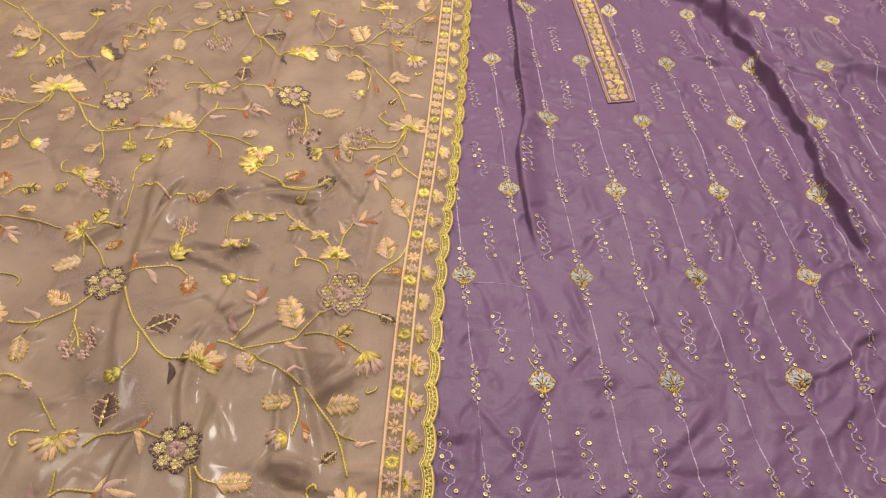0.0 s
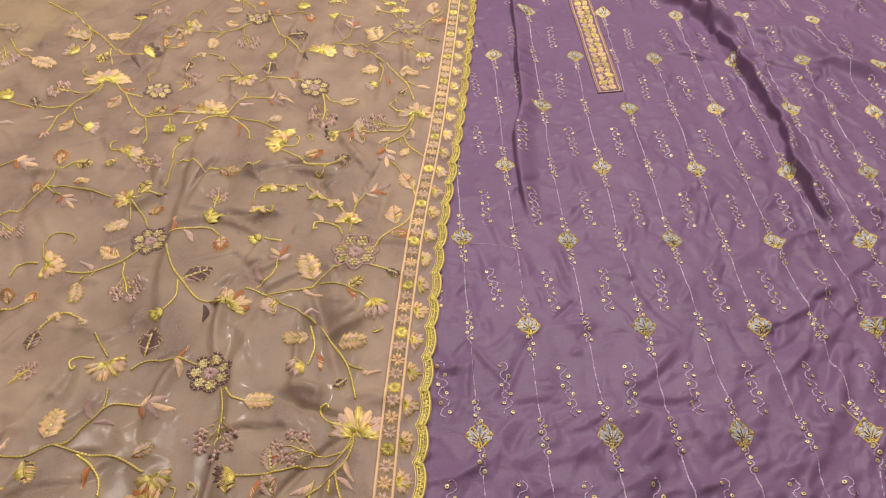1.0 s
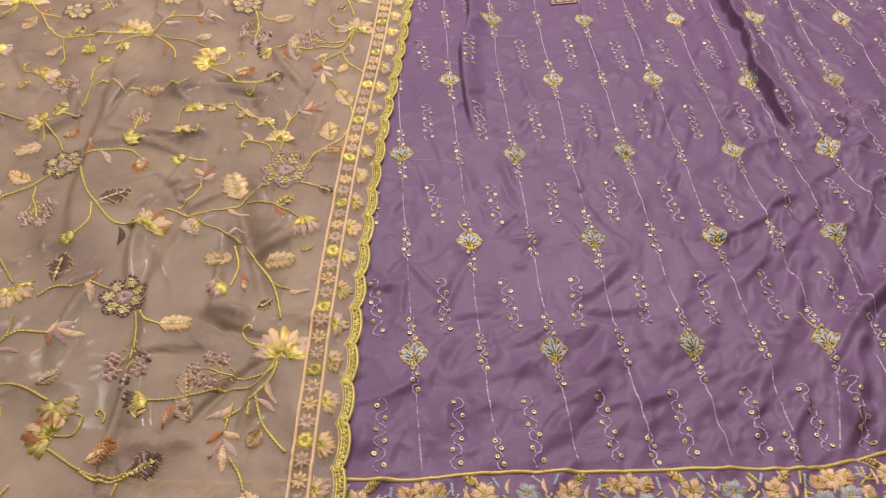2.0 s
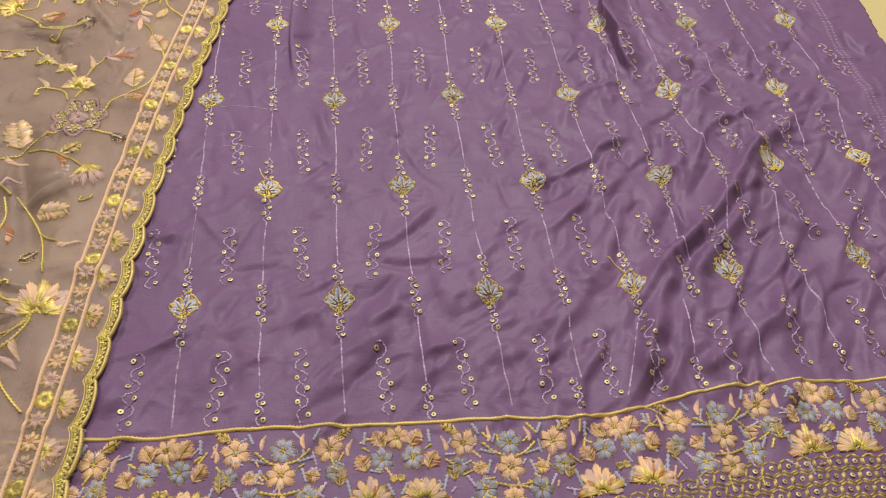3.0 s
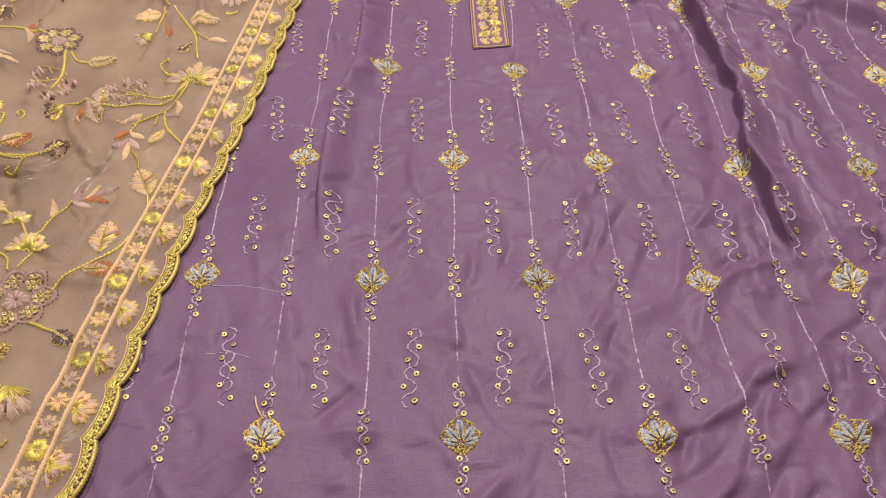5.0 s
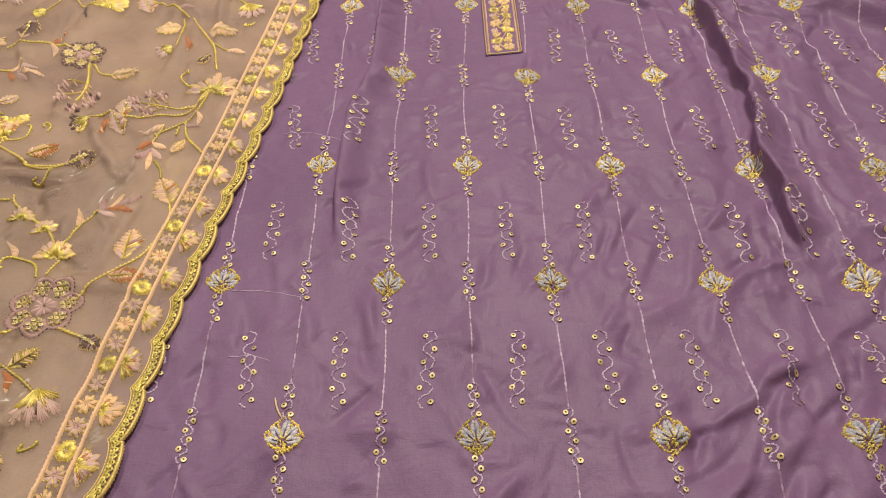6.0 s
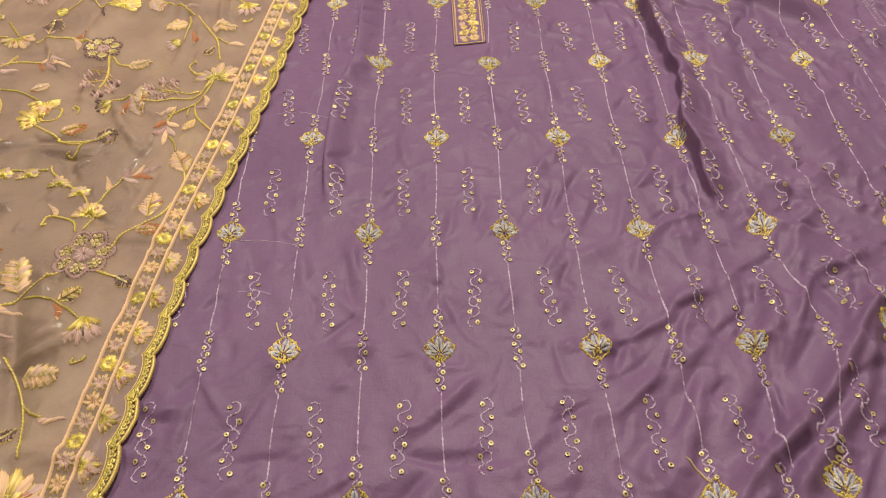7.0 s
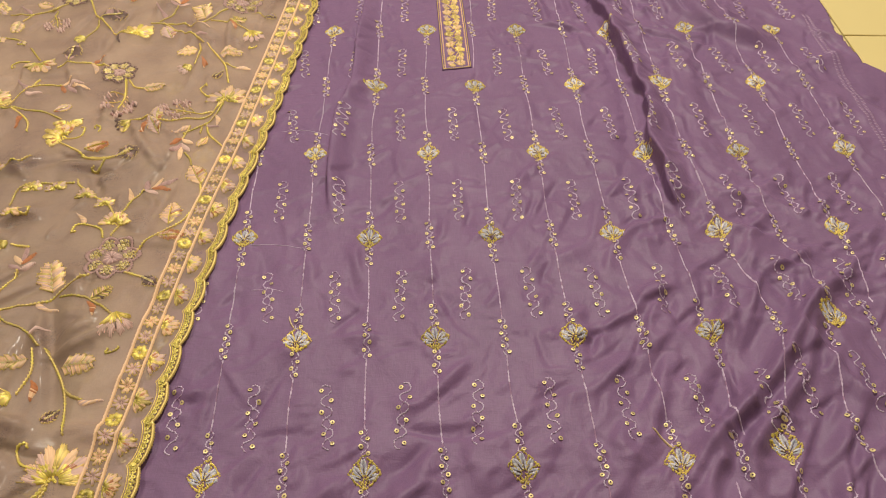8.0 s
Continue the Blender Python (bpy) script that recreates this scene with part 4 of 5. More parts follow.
for k in range(420):
    s, t = random.uniform(-0.45, 0.62), random.uniform(-0.078, -0.008)
    w = Needlework()
    yarn = random.choice(("gold", "lime", "blue", "peach", "lilac"))
    a = random.uniform(0, 6.28)
    far = 0.0031 * random.choice((2, 3, 4))
    w.rope([(0, 0), (far * math.cos(a), far * math.sin(a))], 0.0031, yarn, 0.0030, 0.0014, 0.2, 0.35)
    w.make("bead_trail", kameez, hem_place(s, t), 0, kameez_height)
# network of small gold rings below the flowers
net = Needlework()
for i in range(-34, 40):
    for j in range(9):
        x, t = 0.0145 * (i + 0.5 * (j % 2)), -0.076 - 0.0115 * j
        y = hem_line(x) + t
        for k in range(6):
            a = k * math.tau / 6 + 0.5
            b = a + math.tau / 6
            net.stitch((x + 0.0075 * math.cos(a), y + 0.0063 * math.sin(a)), (x + 0.0075 * math.cos(b), y + 0.0063 * math.sin(b)), 0.0024, 0.0013, "gold")
        net.sequin((x, y), 0.0022)
tagged(net.make("gold_network", kameez, (0, 0), 0, kameez_height, "network of gold thread rings"), kind="stuff")


# the neck strip
def neck_place(s, t):
    return 0.0275 - 0.045 * (t - 0.474) + s, t + 0.25 * s


neck_height = Cloth(-0.03, 0.09, 0.44, 0.96, lambda x, y: (kameez_height(x, y), np.zeros(x.shape)), 0.0012)


strip = sheet("neck_strip", np.linspace(-0.0215, 0.0215, 13), np.arange(0.474, 0.93, 0.006), neck_height, SATIN, kameez,
              bend=lambda s, t: (0.0275 - 0.045 * (t - 0.474) + s, t + 0.25 * s))
strip.modifiers.new("thickness", "SOLIDIFY").thickness = 0.0008
neck = Ground(kameez, neck_place, neck_height, (-0.1, 0.4), (0.1, 0.95))
for s in (-0.0200, 0.0200):
    line_work(neck, "neck_edge_line", [(s, 0.477 + 0.05 * k) for k in range(10)], 0.0018, "gold", 0.0030)
for k in range(90):
    for s in (-0.0170, 0.0170):
        w = Needlework()
        w.bead((0, 0), 0.0017, "peach")
        w.make("neck_dot", kameez, neck_place(s, 0.479 + 0.005 * k), 0, neck_height)
line_work(neck, "neck_edge_line", [(-0.020, 0.476), (0, 0.476), (0.020, 0.476)], 0.0020, "gold")
line_work(neck, "neck_vine", [(0.0045 * (-1) ** k, 0.482 + 0.016 * k) for k in range(28)], 0.0020, "gold")
for k in range(28):
    s = 0.0066 * (-1) ** k
    floret(neck, (s, 0.488 + 0.016 * k), 0.0072, "gold" if k % 3 else "peach", "gold", 7, name="neck_flower")
    floret(neck, (-s * 1.3, 0.491 + 0.016 * k), 0.0048, "gold" if k % 2 else "pale", "gold", 6, name="neck_flower")
    leaf(neck, (-s * 0.2, 0.482 + 0.016 * k), (-s * 1.6, 0.486 + 0.016 * k), "peach", 0.3, "neck_leaf")


# ---- the sheer dupatta ----
dupatta = empty_thing("dupatta", "sheer taupe organza dupatta with floral thread embroidery over the kameez", "dupatta")


BORDER_Y, BORDER_X = (-0.50, -0.337, -0.09, -0.017, 0.13, 0.256, 0.33, 0.56, 0.94), (-0.317, -0.315, -0.306, -0.301, -0.291, -0.277, -0.267, -0.248, -0.220)


def edge_line(v):
    """The inner border line, which bends a little along the cloth."""
    return sum(np.interp(v + d, BORDER_Y, BORDER_X) for d in (-0.06, -0.02, 0.02, 0.06)) / 4 - 0.083 * v


def scallop(v):
    return 0.0440 + 0.0062 * np.sqrt(np.abs(np.sin(np.pi * (v + 0.057) / 0.042)) + 0.02)


def dupatta_bend(s, v):
    # s runs from 0 at the far side to 1 at the scalloped edge
    u = edge_line(v) + scallop(v) - (1 - s) * 0.92
    return u + 0.083 * v, v


rows = np.arange(-0.46, 0.90, 0.0035)
sheet("organza_panel", 1 - np.linspace(1, 0, 300) ** 1.05, rows, dupatta_height, ORGANZA, dupatta, bend=dupatta_bend)
under = Cloth(-1.30, -0.13, -0.50, 0.94, lambda x, y: (np.maximum(dupatta_height(x, y) * 0.85 - 0.0012, kameez_height(x, y) + 0.0009), np.zeros(x.shape)))
sheet("organza_underlayer", np.linspace(0.02, 0.86, 140), rows[::2], under, ORGANZA, dupatta,
      bend=lambda s, v: (edge_line(v) - 0.003 - (0.86 - s) * 1.0 + 0.083 * v, v))


def dupatta_repeat_place(k):
    return lambda u, v: (u + 0.083 * (v + 0.54 * k), v + 0.54 * k)


border = Ground(dupatta, dupatta_repeat_place(0), dupatta_height, (-2, -0.452), (2, 0.892))
reach = [v for v in np.arange(-0.45, 0.88, 0.01)]
for off, width, yarn, name in ((0.0, 0.0038, "peach", "border_line"), (0.0178, 0.0036, "peach", "border_line")):
    line_work(border, name, [(edge_line(v) + off, v) for v in reach[::3]], width, yarn, 0.0034, 0.3, 0.72)
rim = np.arange(-0.45, 0.88, 0.0021)
for inset, width, yarn in ((0.0108, 0.0014, "gold"), (0.0086, 0.0020, "lime"), (0.0014, 0.0046, "gold")):
    w = Needlework()
    pts = [border.place(edge_line(v) + float(scallop(v)) - inset, v) for v in rim]
    w.rope(pts, width, yarn, 0.0024, width * 0.32)
    w.make("scallop_edging", dupatta, (0, 0), 0, dupatta_height)
v, glints = -0.45, Needlework("lime")
while v < 0.86:
    # one large flower to each scallop
    c = -0.036 + 0.042 * round((v + 0.036) / 0.042)
    e = edge_line(c)
    fan(border, (e + 0.0205, c), (e + 0.0395, c + 0.001), "peach" if round((c + 0.036) / 0.042) % 2 else "mauve", "scallop_flower", 1.2, 8)
    for j in range(7):
        vv = c - 0.021 + 0.0012 * (j - 3)
        x, y = border.place(edge_line(vv) + float(scallop(vv)) - 0.0035 - 0.0012 * (j % 3), vv)
        glints.sequin((x, y), 0.0019, 0.0024)
    v += 0.042
for k, vv in enumerate(np.arange(-0.45, 0.86, 0.0024)):
    x, y = border.place(edge_line(vv) + float(scallop(vv)) - (0.0046, 0.0066)[k % 2], vv)
    glints.sequin((x, y), 0.0019, 0.0018)
tagged(glints.make("sequin_edging", dupatta, (0, 0), 0, dupatta_height, "gold sequins along the scallops"), kind="stuff")
for k in range(-24, 50):
    c = -0.025 + 0.0181 * k
    if -0.45 < c < 0.86:
        yarn = ("lime", "pale", "peach", "pale")[k % 4]
        floret(border, (edge_line(c) + 0.009, c), 0.0080, yarn, "sequin" if yarn == "lime" else ("peach" if yarn == "peach" else "pale"), 8, "border_flower", 0.95 if yarn == "lime" else 0.42)


def dupatta_repeat(at):
    vine(at, (-0.662, -0.194), (-0.642, -0.191), (-0.623, -0.179), (-0.606, -0.174), (-0.597, -0.156), (-0.586, -0.136), (-0.589, -0.111))
    vine(at, (-0.616, -0.177), (-0.591, -0.183), (-0.551, -0.188), (-0.520, -0.203))
    vine(at, (-0.593, -0.184), (-0.574, -0.196), (-0.560, -0.211), (-0.554, -0.228))
    vine(at, (-0.586, -0.136), (-0.576, -0.129), (-0.549, -0.131))
    sprig(at, (-0.549, -0.131), (-0.511, -0.134), "peach")
    vine(at, (-0.575, -0.088), (-0.562, -0.077), (-0.531, -0.073), (-0.506, -0.079))
    vine(at, (-0.605, -0.072), (-0.618, -0.057), (-0.634, -0.038))
    fan(at, (-0.603, -0.078), (-0.592, -0.106), "peach")
    tendril(at, (-0.619, -0.074), (-0.635, -0.073), (-0.643, -0.079), (-0.638, -0.088), (-0.635, -0.084))
    leaf(at, (-0.566, -0.070), (-0.569, -0.032), "dark")
    petal(at, (-0.530, -0.072), (-0.521, -0.055), "rust")
    petal(at, (-0.532, -0.072), (-0.518, -0.095), "peach")
    bleaf(at, (-0.630, -0.170), (-0.628, -0.135), "peach")
    petal(at, (-0.591, -0.147), (-0.607, -0.124), "mauve")
    petal(at, (-0.588, -0.151), (-0.567, -0.152), "mauve")
    petal(at, (-0.664, -0.189), (-0.657, -0.175), "peach")
    leaf(at, (-0.639, -0.193), (-0.622, -0.219), "gold")
    petal(at, (-0.572, -0.199), (-0.574, -0.221), "rust")
    leaf(at, (-0.537, -0.187), (-0.520, -0.172), "mauve")
    tendril(at, (-0.464, -0.226), (-0.464, -0.218), (-0.471, -0.212), (-0.473, -0.216), (-0.470, -0.218))
    fan(at, (-0.510, -0.205), (-0.502, -0.229), "gold")
    rose(at, (-0.489, -0.089), (-0.466, -0.083), "dark")
    vine(at, (-0.472, -0.107), (-0.464, -0.130), (-0.459, -0.152))
    grape(at, (-0.465, -0.127), (-0.458, -0.188), "dark")
    vine(at, (-0.468, -0.107), (-0.456, -0.121), (-0.440, -0.125))
    bleaf(at, (-0.443, -0.125), (-0.412, -0.119), "peach")
    grape(at, (-0.695, -0.111), (-0.678, -0.084), "mauve")
    leaf(at, (-0.698, -0.063), (-0.702, -0.034), "dark")
    leaf(at, (-0.433, -0.225), (-0.438, -0.200), "gold")
    vine(at, (-0.383, -0.021), (-0.369, -0.038), (-0.351, -0.061), (-0.340, -0.081), (-0.328, -0.114))
    vine(at, (-0.348, -0.066), (-0.335, -0.075), (-0.324, -0.079))
    petal(at, (-0.327, -0.079), (-0.305, -0.080), "peach")
    bleaf(at, (-0.361, -0.041), (-0.326, -0.039), "peach")
    vine(at, (-0.395, -0.022), (-0.385, -0.048), (-0.387, -0.074))
    bud(at, (-0.391, -0.074), (-0.409, -0.087), "mauve")
    bleaf(at, (-0.394, -0.034), (-0.423, -0.043), "peach")
    petal(at, (-0.380, -0.058), (-0.370, -0.079), "rust")
    leaf(at, (-0.342, -0.087), (-0.354, -0.100), "dark")
    fan(at, (-0.320, -0.156), (-0.322, -0.117), "peach")
    tendril(at, (-0.334, -0.147), (-0.351, -0.142), (-0.363, -0.128), (-0.357, -0.121), (-0.354, -0.126))
    vine(at, (-0.322, -0.158), (-0.330, -0.175), (-0.346, -0.181))
    grape(at, (-0.344, -0.181), (-0.397, -0.169), "mauve")
    vine(at, (-0.322, -0.161), (-0.325, -0.185), (-0.337, -0.205), (-0.358, -0.223))
    vine(at, (-0.337, -0.208), (-0.336, -0.222))
    petal(at, (-0.325, -0.187), (-0.316, -0.207), "peach")
    leaf(at, (-0.388, -0.224), (-0.405, -0.201), "mauve")
    tendril(at, (-0.312, -0.019), (-0.314, -0.024), (-0.322, -0.028), (-0.321, -0.022))
    fan(at, (-0.495, -0.001), (-0.485, 0.029), "gold")
    vine(at, (-0.483, 0.029), (-0.449, 0.025), (-0.414, 0.033), (-0.397, 0.051), (-0.379, 0.075))
    rose(at, (-0.364, 0.098), (-0.334, 0.099), "mauve")
    vine(at, (-0.464, 0.029), (-0.437, 0.009), (-0.412, -0.001), (-0.388, -0.022))
    vine(at, (-0.397, 0.043), (-0.372, 0.041), (-0.350, 0.030), (-0.331, 0.017))
    bud(at, (-0.330, 0.020), (-0.315, -0.011), "mauve")
    vine(at, (-0.471, 0.033), (-0.458, 0.052), (-0.457, 0.080))
    sprig(at, (-0.455, 0.080), (-0.463, 0.116), "mauve")
    petal(at, (-0.467, 0.044), (-0.482, 0.069), "mauve")
    bleaf(at, (-0.407, 0.049), (-0.427, 0.093), "peach")
    petal(at, (-0.414, 0.033), (-0.391, 0.023), "peach")
    petal(at, (-0.363, 0.034), (-0.349, 0.016), "rust")
    leaf(at, (-0.362, 0.037), (-0.348, 0.057), "gold")
    leaf(at, (-0.439, -0.009), (-0.458, 0.019), "mauve")
    petal(at, (-0.408, -0.004), (-0.390, 0.002), "mauve")
    vine(at, (-0.343, 0.077), (-0.325, 0.070), (-0.312, 0.066))
    leaf(at, (-0.322, 0.070), (-0.302, 0.059), "dark")
    vine(at, (-0.343, 0.105), (-0.328, 0.131), (-0.306, 0.156), (-0.299, 0.195), (-0.305, 0.219))
    leaf(at, (-0.304, 0.219), (-0.326, 0.252), "peach")
    vine(at, (-0.326, 0.252), (-0.333, 0.267), (-0.345, 0.282))
    leaf(at, (-0.320, 0.149), (-0.328, 0.187), "peach")
    leaf(at, (-0.325, 0.129), (-0.296, 0.133), "rust")
    vine(at, (-0.377, 0.129), (-0.378, 0.155), (-0.378, 0.186), (-0.369, 0.211))
    sprig(at, (-0.369, 0.211), (-0.338, 0.234), "mauve")
    petal(at, (-0.380, 0.191), (-0.387, 0.212), "peach")
    fan(at, (-0.383, 0.152), (-0.387, 0.175), "peach")
    vine(at, (-0.386, 0.163), (-0.402, 0.183), (-0.420, 0.194), (-0.447, 0.214), (-0.453, 0.225))
    fan(at, (-0.405, 0.181), (-0.409, 0.197), "mauve")
    fan(at, (-0.433, 0.195), (-0.435, 0.212), "peach")
    vine(at, (-0.386, 0.128), (-0.395, 0.143), (-0.418, 0.151))
    petal(at, (-0.417, 0.151), (-0.431, 0.170), "peach")
    tendril(at, (-0.418, 0.151), (-0.426, 0.149), (-0.425, 0.137), (-0.420, 0.139))
    vine(at, (-0.454, 0.218), (-0.496, 0.216), (-0.516, 0.208), (-0.514, 0.179))
    fan(at, (-0.472, 0.207), (-0.477, 0.224), "mauve")
    fan(at, (-0.500, 0.206), (-0.504, 0.223), "peach")
    fan(at, (-0.504, 0.162), (-0.502, 0.178), "peach")
    tendril(at, (-0.501, 0.164), (-0.485, 0.161), (-0.484, 0.170), (-0.489, 0.171))
    vine(at, (-0.461, 0.114), (-0.484, 0.119))
    bud(at, (-0.488, 0.121), (-0.503, 0.110), "gold")
    vine(at, (-0.468, 0.270), (-0.450, 0.261), (-0.430, 0.262), (-0.409, 0.276))
    tendril(at, (-0.432, 0.259), (-0.436, 0.241), (-0.444, 0.242), (-0.441, 0.246))
    vine(at, (-0.548, 0.240), (-0.529, 0.246), (-0.521, 0.259))
    bleaf(at, (-0.577, 0.241), (-0.546, 0.240), "rust")
    rose(at, (-0.625, 0.108), (-0.601, 0.109), "dark")
    vine(at, (-0.604, 0.118), (-0.581, 0.127), (-0.558, 0.133), (-0.542, 0.121))
    bud(at, (-0.564, 0.143), (-0.552, 0.166), "gold")
    grape(at, (-0.562, 0.168), (-0.565, 0.205), "mauve")
    leaf(at, (-0.539, 0.121), (-0.532, 0.090), "rust")
    petal(at, (-0.601, 0.122), (-0.601, 0.146), "rust")
    petal(at, (-0.586, 0.123), (-0.568, 0.107), "mauve")
    vine(at, (-0.600, 0.097), (-0.578, 0.058), (-0.560, 0.037), (-0.531, 0.009), (-0.507, 0.010))
    vine(at, (-0.564, 0.036), (-0.558, 0.011), (-0.566, -0.009))
    bud(at, (-0.566, -0.010), (-0.581, -0.020), "gold")
    leaf(at, (-0.560, 0.037), (-0.530, 0.061), "dark")
    petal(at, (-0.523, 0.002), (-0.515, -0.022), "dark")
    vine(at, (-0.707, 0.053), (-0.676, 0.054), (-0.649, 0.071), (-0.634, 0.092))
    fan(at, (-0.737, 0.063), (-0.709, 0.064), "peach")
    tendril(at, (-0.741, 0.071), (-0.749, 0.094), (-0.742, 0.113), (-0.721, 0.112), (-0.719, 0.102))
    vine(at, (-0.743, 0.063), (-0.765, 0.062), (-0.769, 0.042))
    vine(at, (-0.672, 0.056), (-0.680, 0.035))
    bleaf(at, (-0.682, 0.033), (-0.678, 0.004), "peach")
    petal(at, (-0.678, 0.058), (-0.696, 0.073), "mauve")
    leaf(at, (-0.652, 0.079), (-0.679, 0.089), "peach")
    vine(at, (-0.643, 0.071), (-0.638, 0.052))
    grape(at, (-0.641, 0.056), (-0.614, 0.009), "mauve")
    bleaf(at, (-0.664, 0.141), (-0.692, 0.126), "mauve")
    vine(at, (-0.674, 0.176), (-0.651, 0.154), (-0.637, 0.133))
    vine(at, (-0.672, 0.171), (-0.664, 0.145))
    leaf(at, (-0.645, 0.157), (-0.628, 0.169), "rust")
    vine(at, (-0.796, 0.192), (-0.771, 0.199), (-0.733, 0.191), (-0.705, 0.186))
    fan(at, (-0.679, 0.182), (-0.704, 0.181), "gold")
    vine(at, (-0.677, 0.187), (-0.651, 0.189), (-0.635, 0.189))
    petal(at, (-0.644, 0.188), (-0.632, 0.191), "dark")
    petal(at, (-0.731, 0.189), (-0.724, 0.175), "mauve")
    leaf(at, (-0.671, 0.194), (-0.665, 0.221), "gold")
    vine(at, (-0.826, 0.139), (-0.811, 0.157), (-0.800, 0.174), (-0.792, 0.197), (-0.789, 0.227), (-0.774, 0.245))
    leaf(at, (-0.792, 0.241), (-0.805, 0.271), "rust")
    leaf(at, (-0.777, 0.242), (-0.749, 0.244), "gold")
    leaf(at, (-0.801, 0.183), (-0.808, 0.206), "rust")
    leaf(at, (-0.761, 0.206), (-0.743, 0.214), "peach")
    vine(at, (-0.790, 0.193), (-0.766, 0.180))
    sprig(at, (-0.763, 0.178), (-0.740, 0.157), "peach")
    grape(at, (-0.821, 0.128), (-0.786, 0.105), "mauve")
    vine(at, (-0.872, 0.234), (-0.857, 0.248))
    sprig(at, (-0.857, 0.248), (-0.824, 0.239), "peach")
    vine(at, (-0.636, 0.201), (-0.644, 0.235), (-0.648, 0.265))
    vine(at, (-0.641, 0.257), (-0.623, 0.261), (-0.597, 0.242), (-0.578, 0.243))
    petal(at, (-0.608, 0.257), (-0.596, 0.235), "mauve")
    leaf(at, (-0.752, 0.003), (-0.761, 0.024), "rust")
    vine(at, (-0.752, -0.011), (-0.740, -0.003), (-0.732, 0.004))
    leaf(at, (-0.733, 0.004), (-0.728, 0.022), "rust")
    vine(at, (-0.701, -0.034), (-0.696, -0.022), (-0.687, -0.012), (-0.667, -0.014), (-0.650, -0.024))
    fan(at, (-0.690, -0.019), (-0.688, -0.007), "peach")
    fan(at, (-0.654, -0.027), (-0.652, -0.017), "mauve")
    grape(at, (-0.705, 0.269), (-0.664, 0.246), "mauve")
    fan(at, (-0.715, 0.269), (-0.702, 0.293), "peach")
    tendril(at, (-0.725, 0.276), (-0.739, 0.278), (-0.745, 0.291), (-0.740, 0.298))
    leaf(at, (-0.724, 0.258), (-0.730, 0.240), "gold")
    vine(at, (-0.651, 0.267), (-0.654, 0.288), (-0.647, 0.305))
    bud(at, (-0.648, 0.302), (-0.648, 0.321), "gold")
    fan(at, (-0.503, 0.303), (-0.532, 0.315), "gold")
    vine(at, (-0.504, 0.292), (-0.461, 0.268), (-0.430, 0.265), (-0.410, 0.281))
    leaf(at, (-0.467, 0.278), (-0.442, 0.293), "rust")
    leaf(at, (-0.427, 0.265), (-0.402, 0.284), "dark")
    tendril(at, (-0.503, 0.303), (-0.486, 0.304), (-0.483, 0.320), (-0.489, 0.323))
    vine(at, (-0.353, 0.334), (-0.355, 0.306))
    sprig(at, (-0.355, 0.306), (-0.348, 0.269), "peach")
    leaf(at, (-0.322, 0.308), (-0.331, 0.291), "peach")
    vine(at, (-0.334, 0.341), (-0.322, 0.313), (-0.298, 0.288))
    petal(at, (-0.332, 0.335), (-0.314, 0.328), "mauve")
    vine(at, (-0.430, 0.335), (-0.399, 0.339), (-0.372, 0.347), (-0.337, 0.352), (-0.323, 0.388))
    bud(at, (-0.430, 0.335), (-0.451, 0.328), "dark")
    leaf(at, (-0.397, 0.340), (-0.404, 0.368), "mauve")
    petal(at, (-0.404, 0.331), (-0.410, 0.308), "rust")
    petal(at, (-0.353, 0.331), (-0.372, 0.316), "peach")


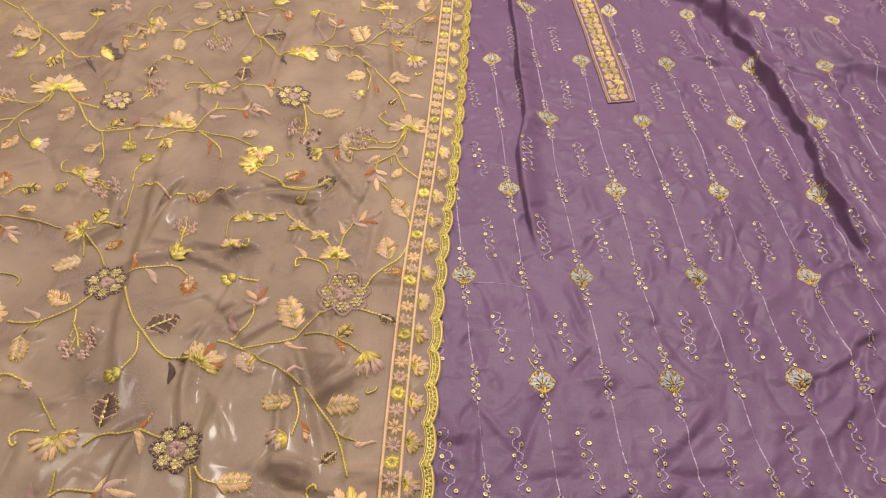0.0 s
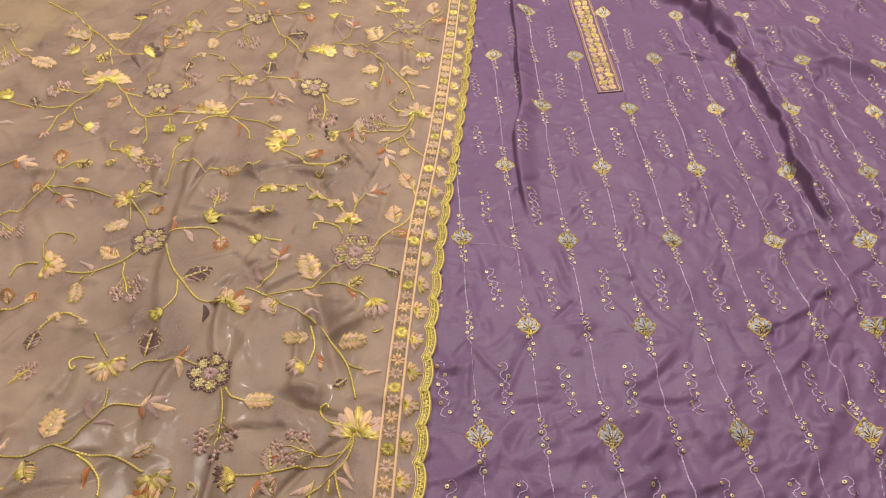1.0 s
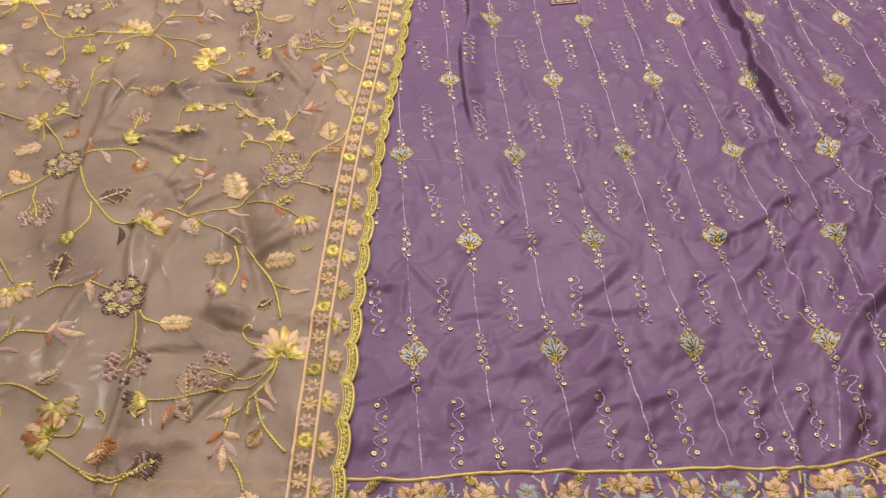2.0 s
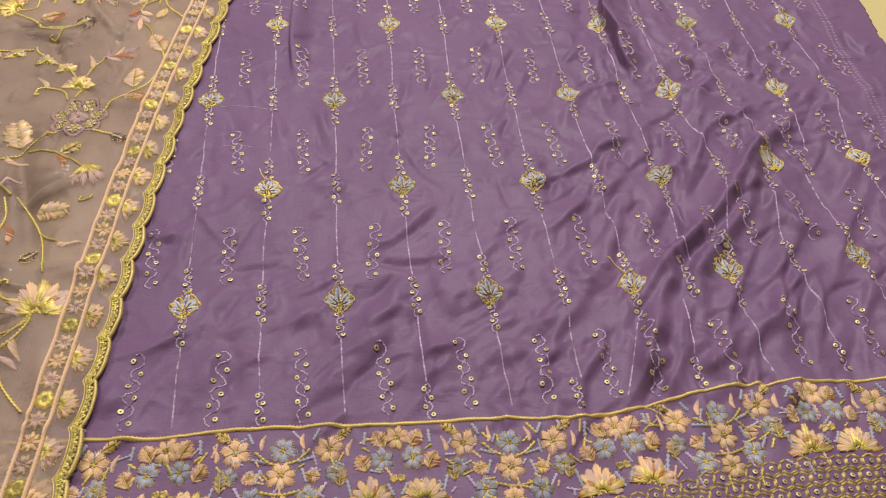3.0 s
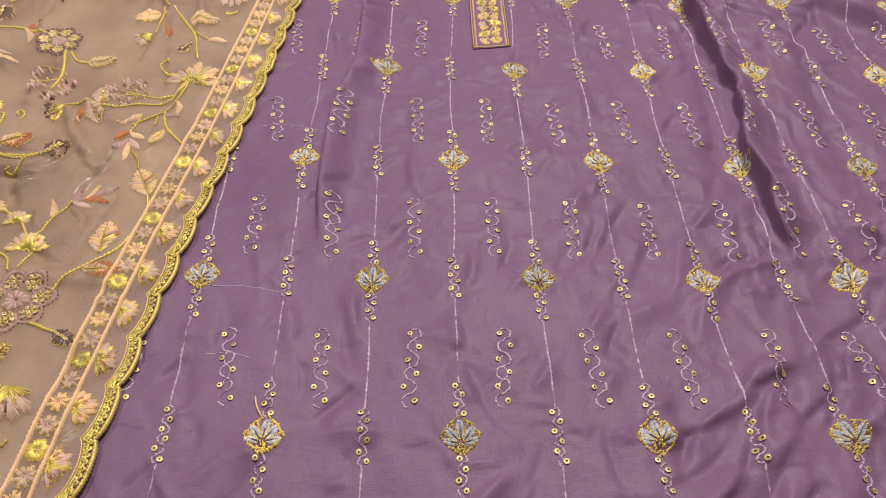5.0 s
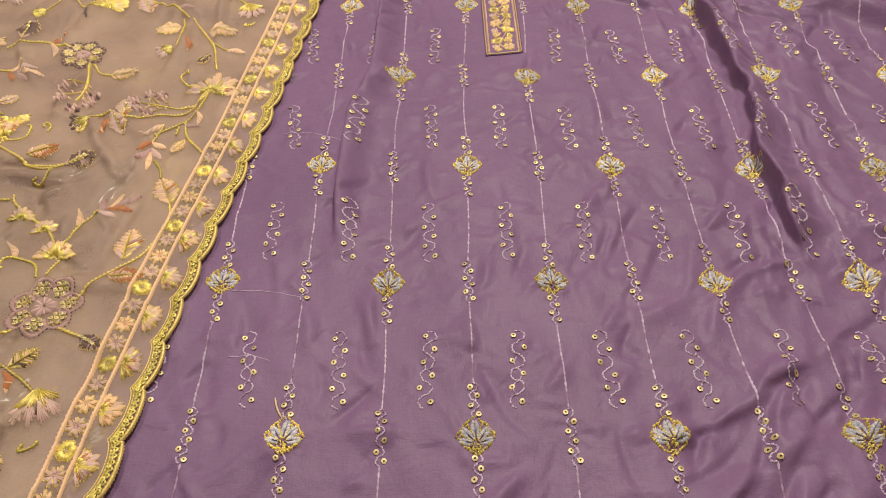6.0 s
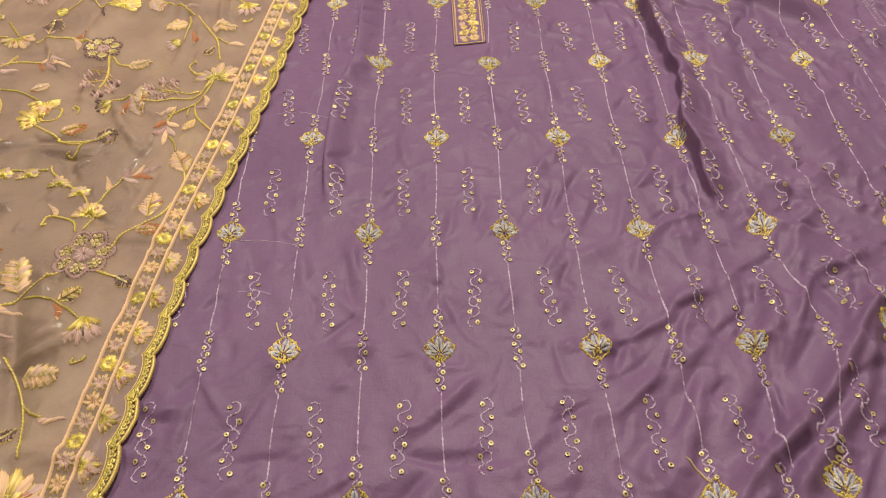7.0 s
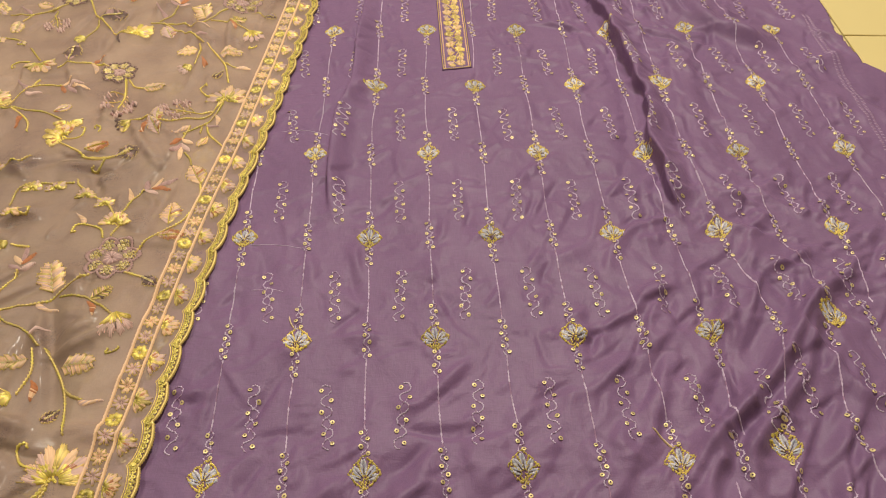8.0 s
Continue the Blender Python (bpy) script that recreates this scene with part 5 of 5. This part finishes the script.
def dupatta_left_end(at):
    rose(at, (-1.030, 0.585), (-1.013, 0.586), "mauve")
    vine(at, (-1.005, 0.542), (-0.979, 0.511), (-0.947, 0.490))
    bleaf(at, (-0.948, 0.493), (-0.905, 0.476), "peach")
    petal(at, (-0.981, 0.518), (-0.960, 0.520), "peach")
    grape(at, (-1.007, 0.523), (-0.979, 0.464), "mauve")
    vine(at, (-1.009, 0.679), (-0.951, 0.642), (-0.914, 0.610), (-0.860, 0.557), (-0.822, 0.520), (-0.803, 0.511), (-0.777, 0.513))
    bud(at, (-0.779, 0.520), (-0.760, 0.543), "dark")
    vine(at, (-0.764, 0.564), (-0.751, 0.573))
    leaf(at, (-0.753, 0.573), (-0.731, 0.590), "peach")
    bleaf(at, (-0.888, 0.569), (-0.933, 0.577), "peach")
    vine(at, (-0.907, 0.606), (-0.886, 0.562), (-0.884, 0.529))
    bud(at, (-0.885, 0.519), (-0.916, 0.527), "mauve")
    petal(at, (-0.876, 0.544), (-0.863, 0.517), "peach")
    bleaf(at, (-0.856, 0.561), (-0.820, 0.571), "peach")
    vine(at, (-0.822, 0.575), (-0.818, 0.606), (-0.827, 0.629))
    bud(at, (-0.826, 0.625), (-0.831, 0.649), "dark")
    vine(at, (-0.837, 0.529), (-0.817, 0.482))
    leaf(at, (-0.831, 0.509), (-0.843, 0.487), "gold")
    petal(at, (-0.816, 0.513), (-0.799, 0.511), "rust")
    petal(at, (-0.790, 0.505), (-0.778, 0.485), "dark")
    fan(at, (-0.805, 0.433), (-0.821, 0.478), "peach")
    tendril(at, (-0.831, 0.448), (-0.846, 0.450), (-0.855, 0.462), (-0.851, 0.469))
    vine(at, (-0.808, 0.436), (-0.818, 0.407), (-0.840, 0.400))
    grape(at, (-0.838, 0.403), (-0.886, 0.418), "mauve")
    vine(at, (-0.808, 0.427), (-0.811, 0.398), (-0.831, 0.379), (-0.841, 0.337), (-0.843, 0.309))
    sprig(at, (-0.843, 0.309), (-0.846, 0.293), "peach")
    vine(at, (-0.932, 0.381), (-0.906, 0.371), (-0.867, 0.365), (-0.835, 0.370))
    bud(at, (-0.932, 0.390), (-0.958, 0.401), "gold")
    leaf(at, (-0.888, 0.372), (-0.901, 0.395), "dark")
    petal(at, (-0.897, 0.366), (-0.904, 0.351), "rust")
    petal(at, (-0.848, 0.343), (-0.867, 0.341), "peach")
    petal(at, (-0.826, 0.367), (-0.811, 0.359), "peach")
    vine(at, (-0.826, 0.361), (-0.809, 0.334), (-0.791, 0.324))
    leaf(at, (-0.818, 0.339), (-0.827, 0.313), "peach")
    bud(at, (-0.796, 0.323), (-0.771, 0.325), "mauve")
    vine(at, (-0.794, 0.437), (-0.773, 0.413), (-0.741, 0.403))
    rose(at, (-0.724, 0.423), (-0.709, 0.437), "dark")
    leaf(at, (-0.772, 0.401), (-0.779, 0.370), "peach")
    petal(at, (-0.776, 0.420), (-0.759, 0.424), "rust")
    tendril(at, (-0.745, 0.444), (-0.755, 0.466), (-0.743, 0.471))
    grape(at, (-0.704, 0.444), (-0.672, 0.466), "mauve")
    vine(at, (-0.768, 0.408), (-0.744, 0.373), (-0.721, 0.357), (-0.686, 0.368), (-0.659, 0.372))
    petal(at, (-0.741, 0.373), (-0.747, 0.361), "peach")
    leaf(at, (-0.719, 0.363), (-0.700, 0.385), "gold")
    petal(at, (-0.686, 0.374), (-0.676, 0.389), "rust")
    vine(at, (-0.721, 0.357), (-0.704, 0.318), (-0.702, 0.296))
    leaf(at, (-0.710, 0.329), (-0.729, 0.319), "mauve")
    vine(at, (-0.686, 0.359), (-0.677, 0.336))
    bud(at, (-0.678, 0.339), (-0.672, 0.320), "gold")
    fan(at, (-0.631, 0.374), (-0.633, 0.411), "peach")
    sprig(at, (-0.855, 0.245), (-0.823, 0.237), "peach")
    petal(at, (-0.917, 0.324), (-0.897, 0.328), "mauve")


for k in (0, 1, -1):
    dupatta_repeat(Ground(dupatta, dupatta_repeat_place(k), dupatta_height, (-1.14, -0.445), (0, 0.885)))
dupatta_left_end(Ground(dupatta, dupatta_repeat_place(0), dupatta_height, (-1.14, -0.445), (0, 0.885)))


# ---- clear film left under the dupatta ----
def film_net(x, y):
    z = dupatta_height(x, y) - 0.0010
    rumple = np.zeros(x.shape)
    strokes(rumple, x, y, 41, 150, (-0.70, -0.32, -0.26, 0.30), (0.9, 0.9), (0.008, 0.050), (0.0024, 0.0046), (0.0003, 0.0010))
    return z + np.minimum(rumple, 0.0007), np.zeros(x.shape)


film_lie = Cloth(-0.75, -0.30, -0.34, 0.34, film_net)
film = sheet("plastic_film", np.arange(-0.665, -0.335, 0.0025), np.arange(-0.23, 0.28, 0.0025), film_lie, FILM, None)
tagged(film, "crinkled clear plastic film lying under the sheer dupatta", "plastic film")
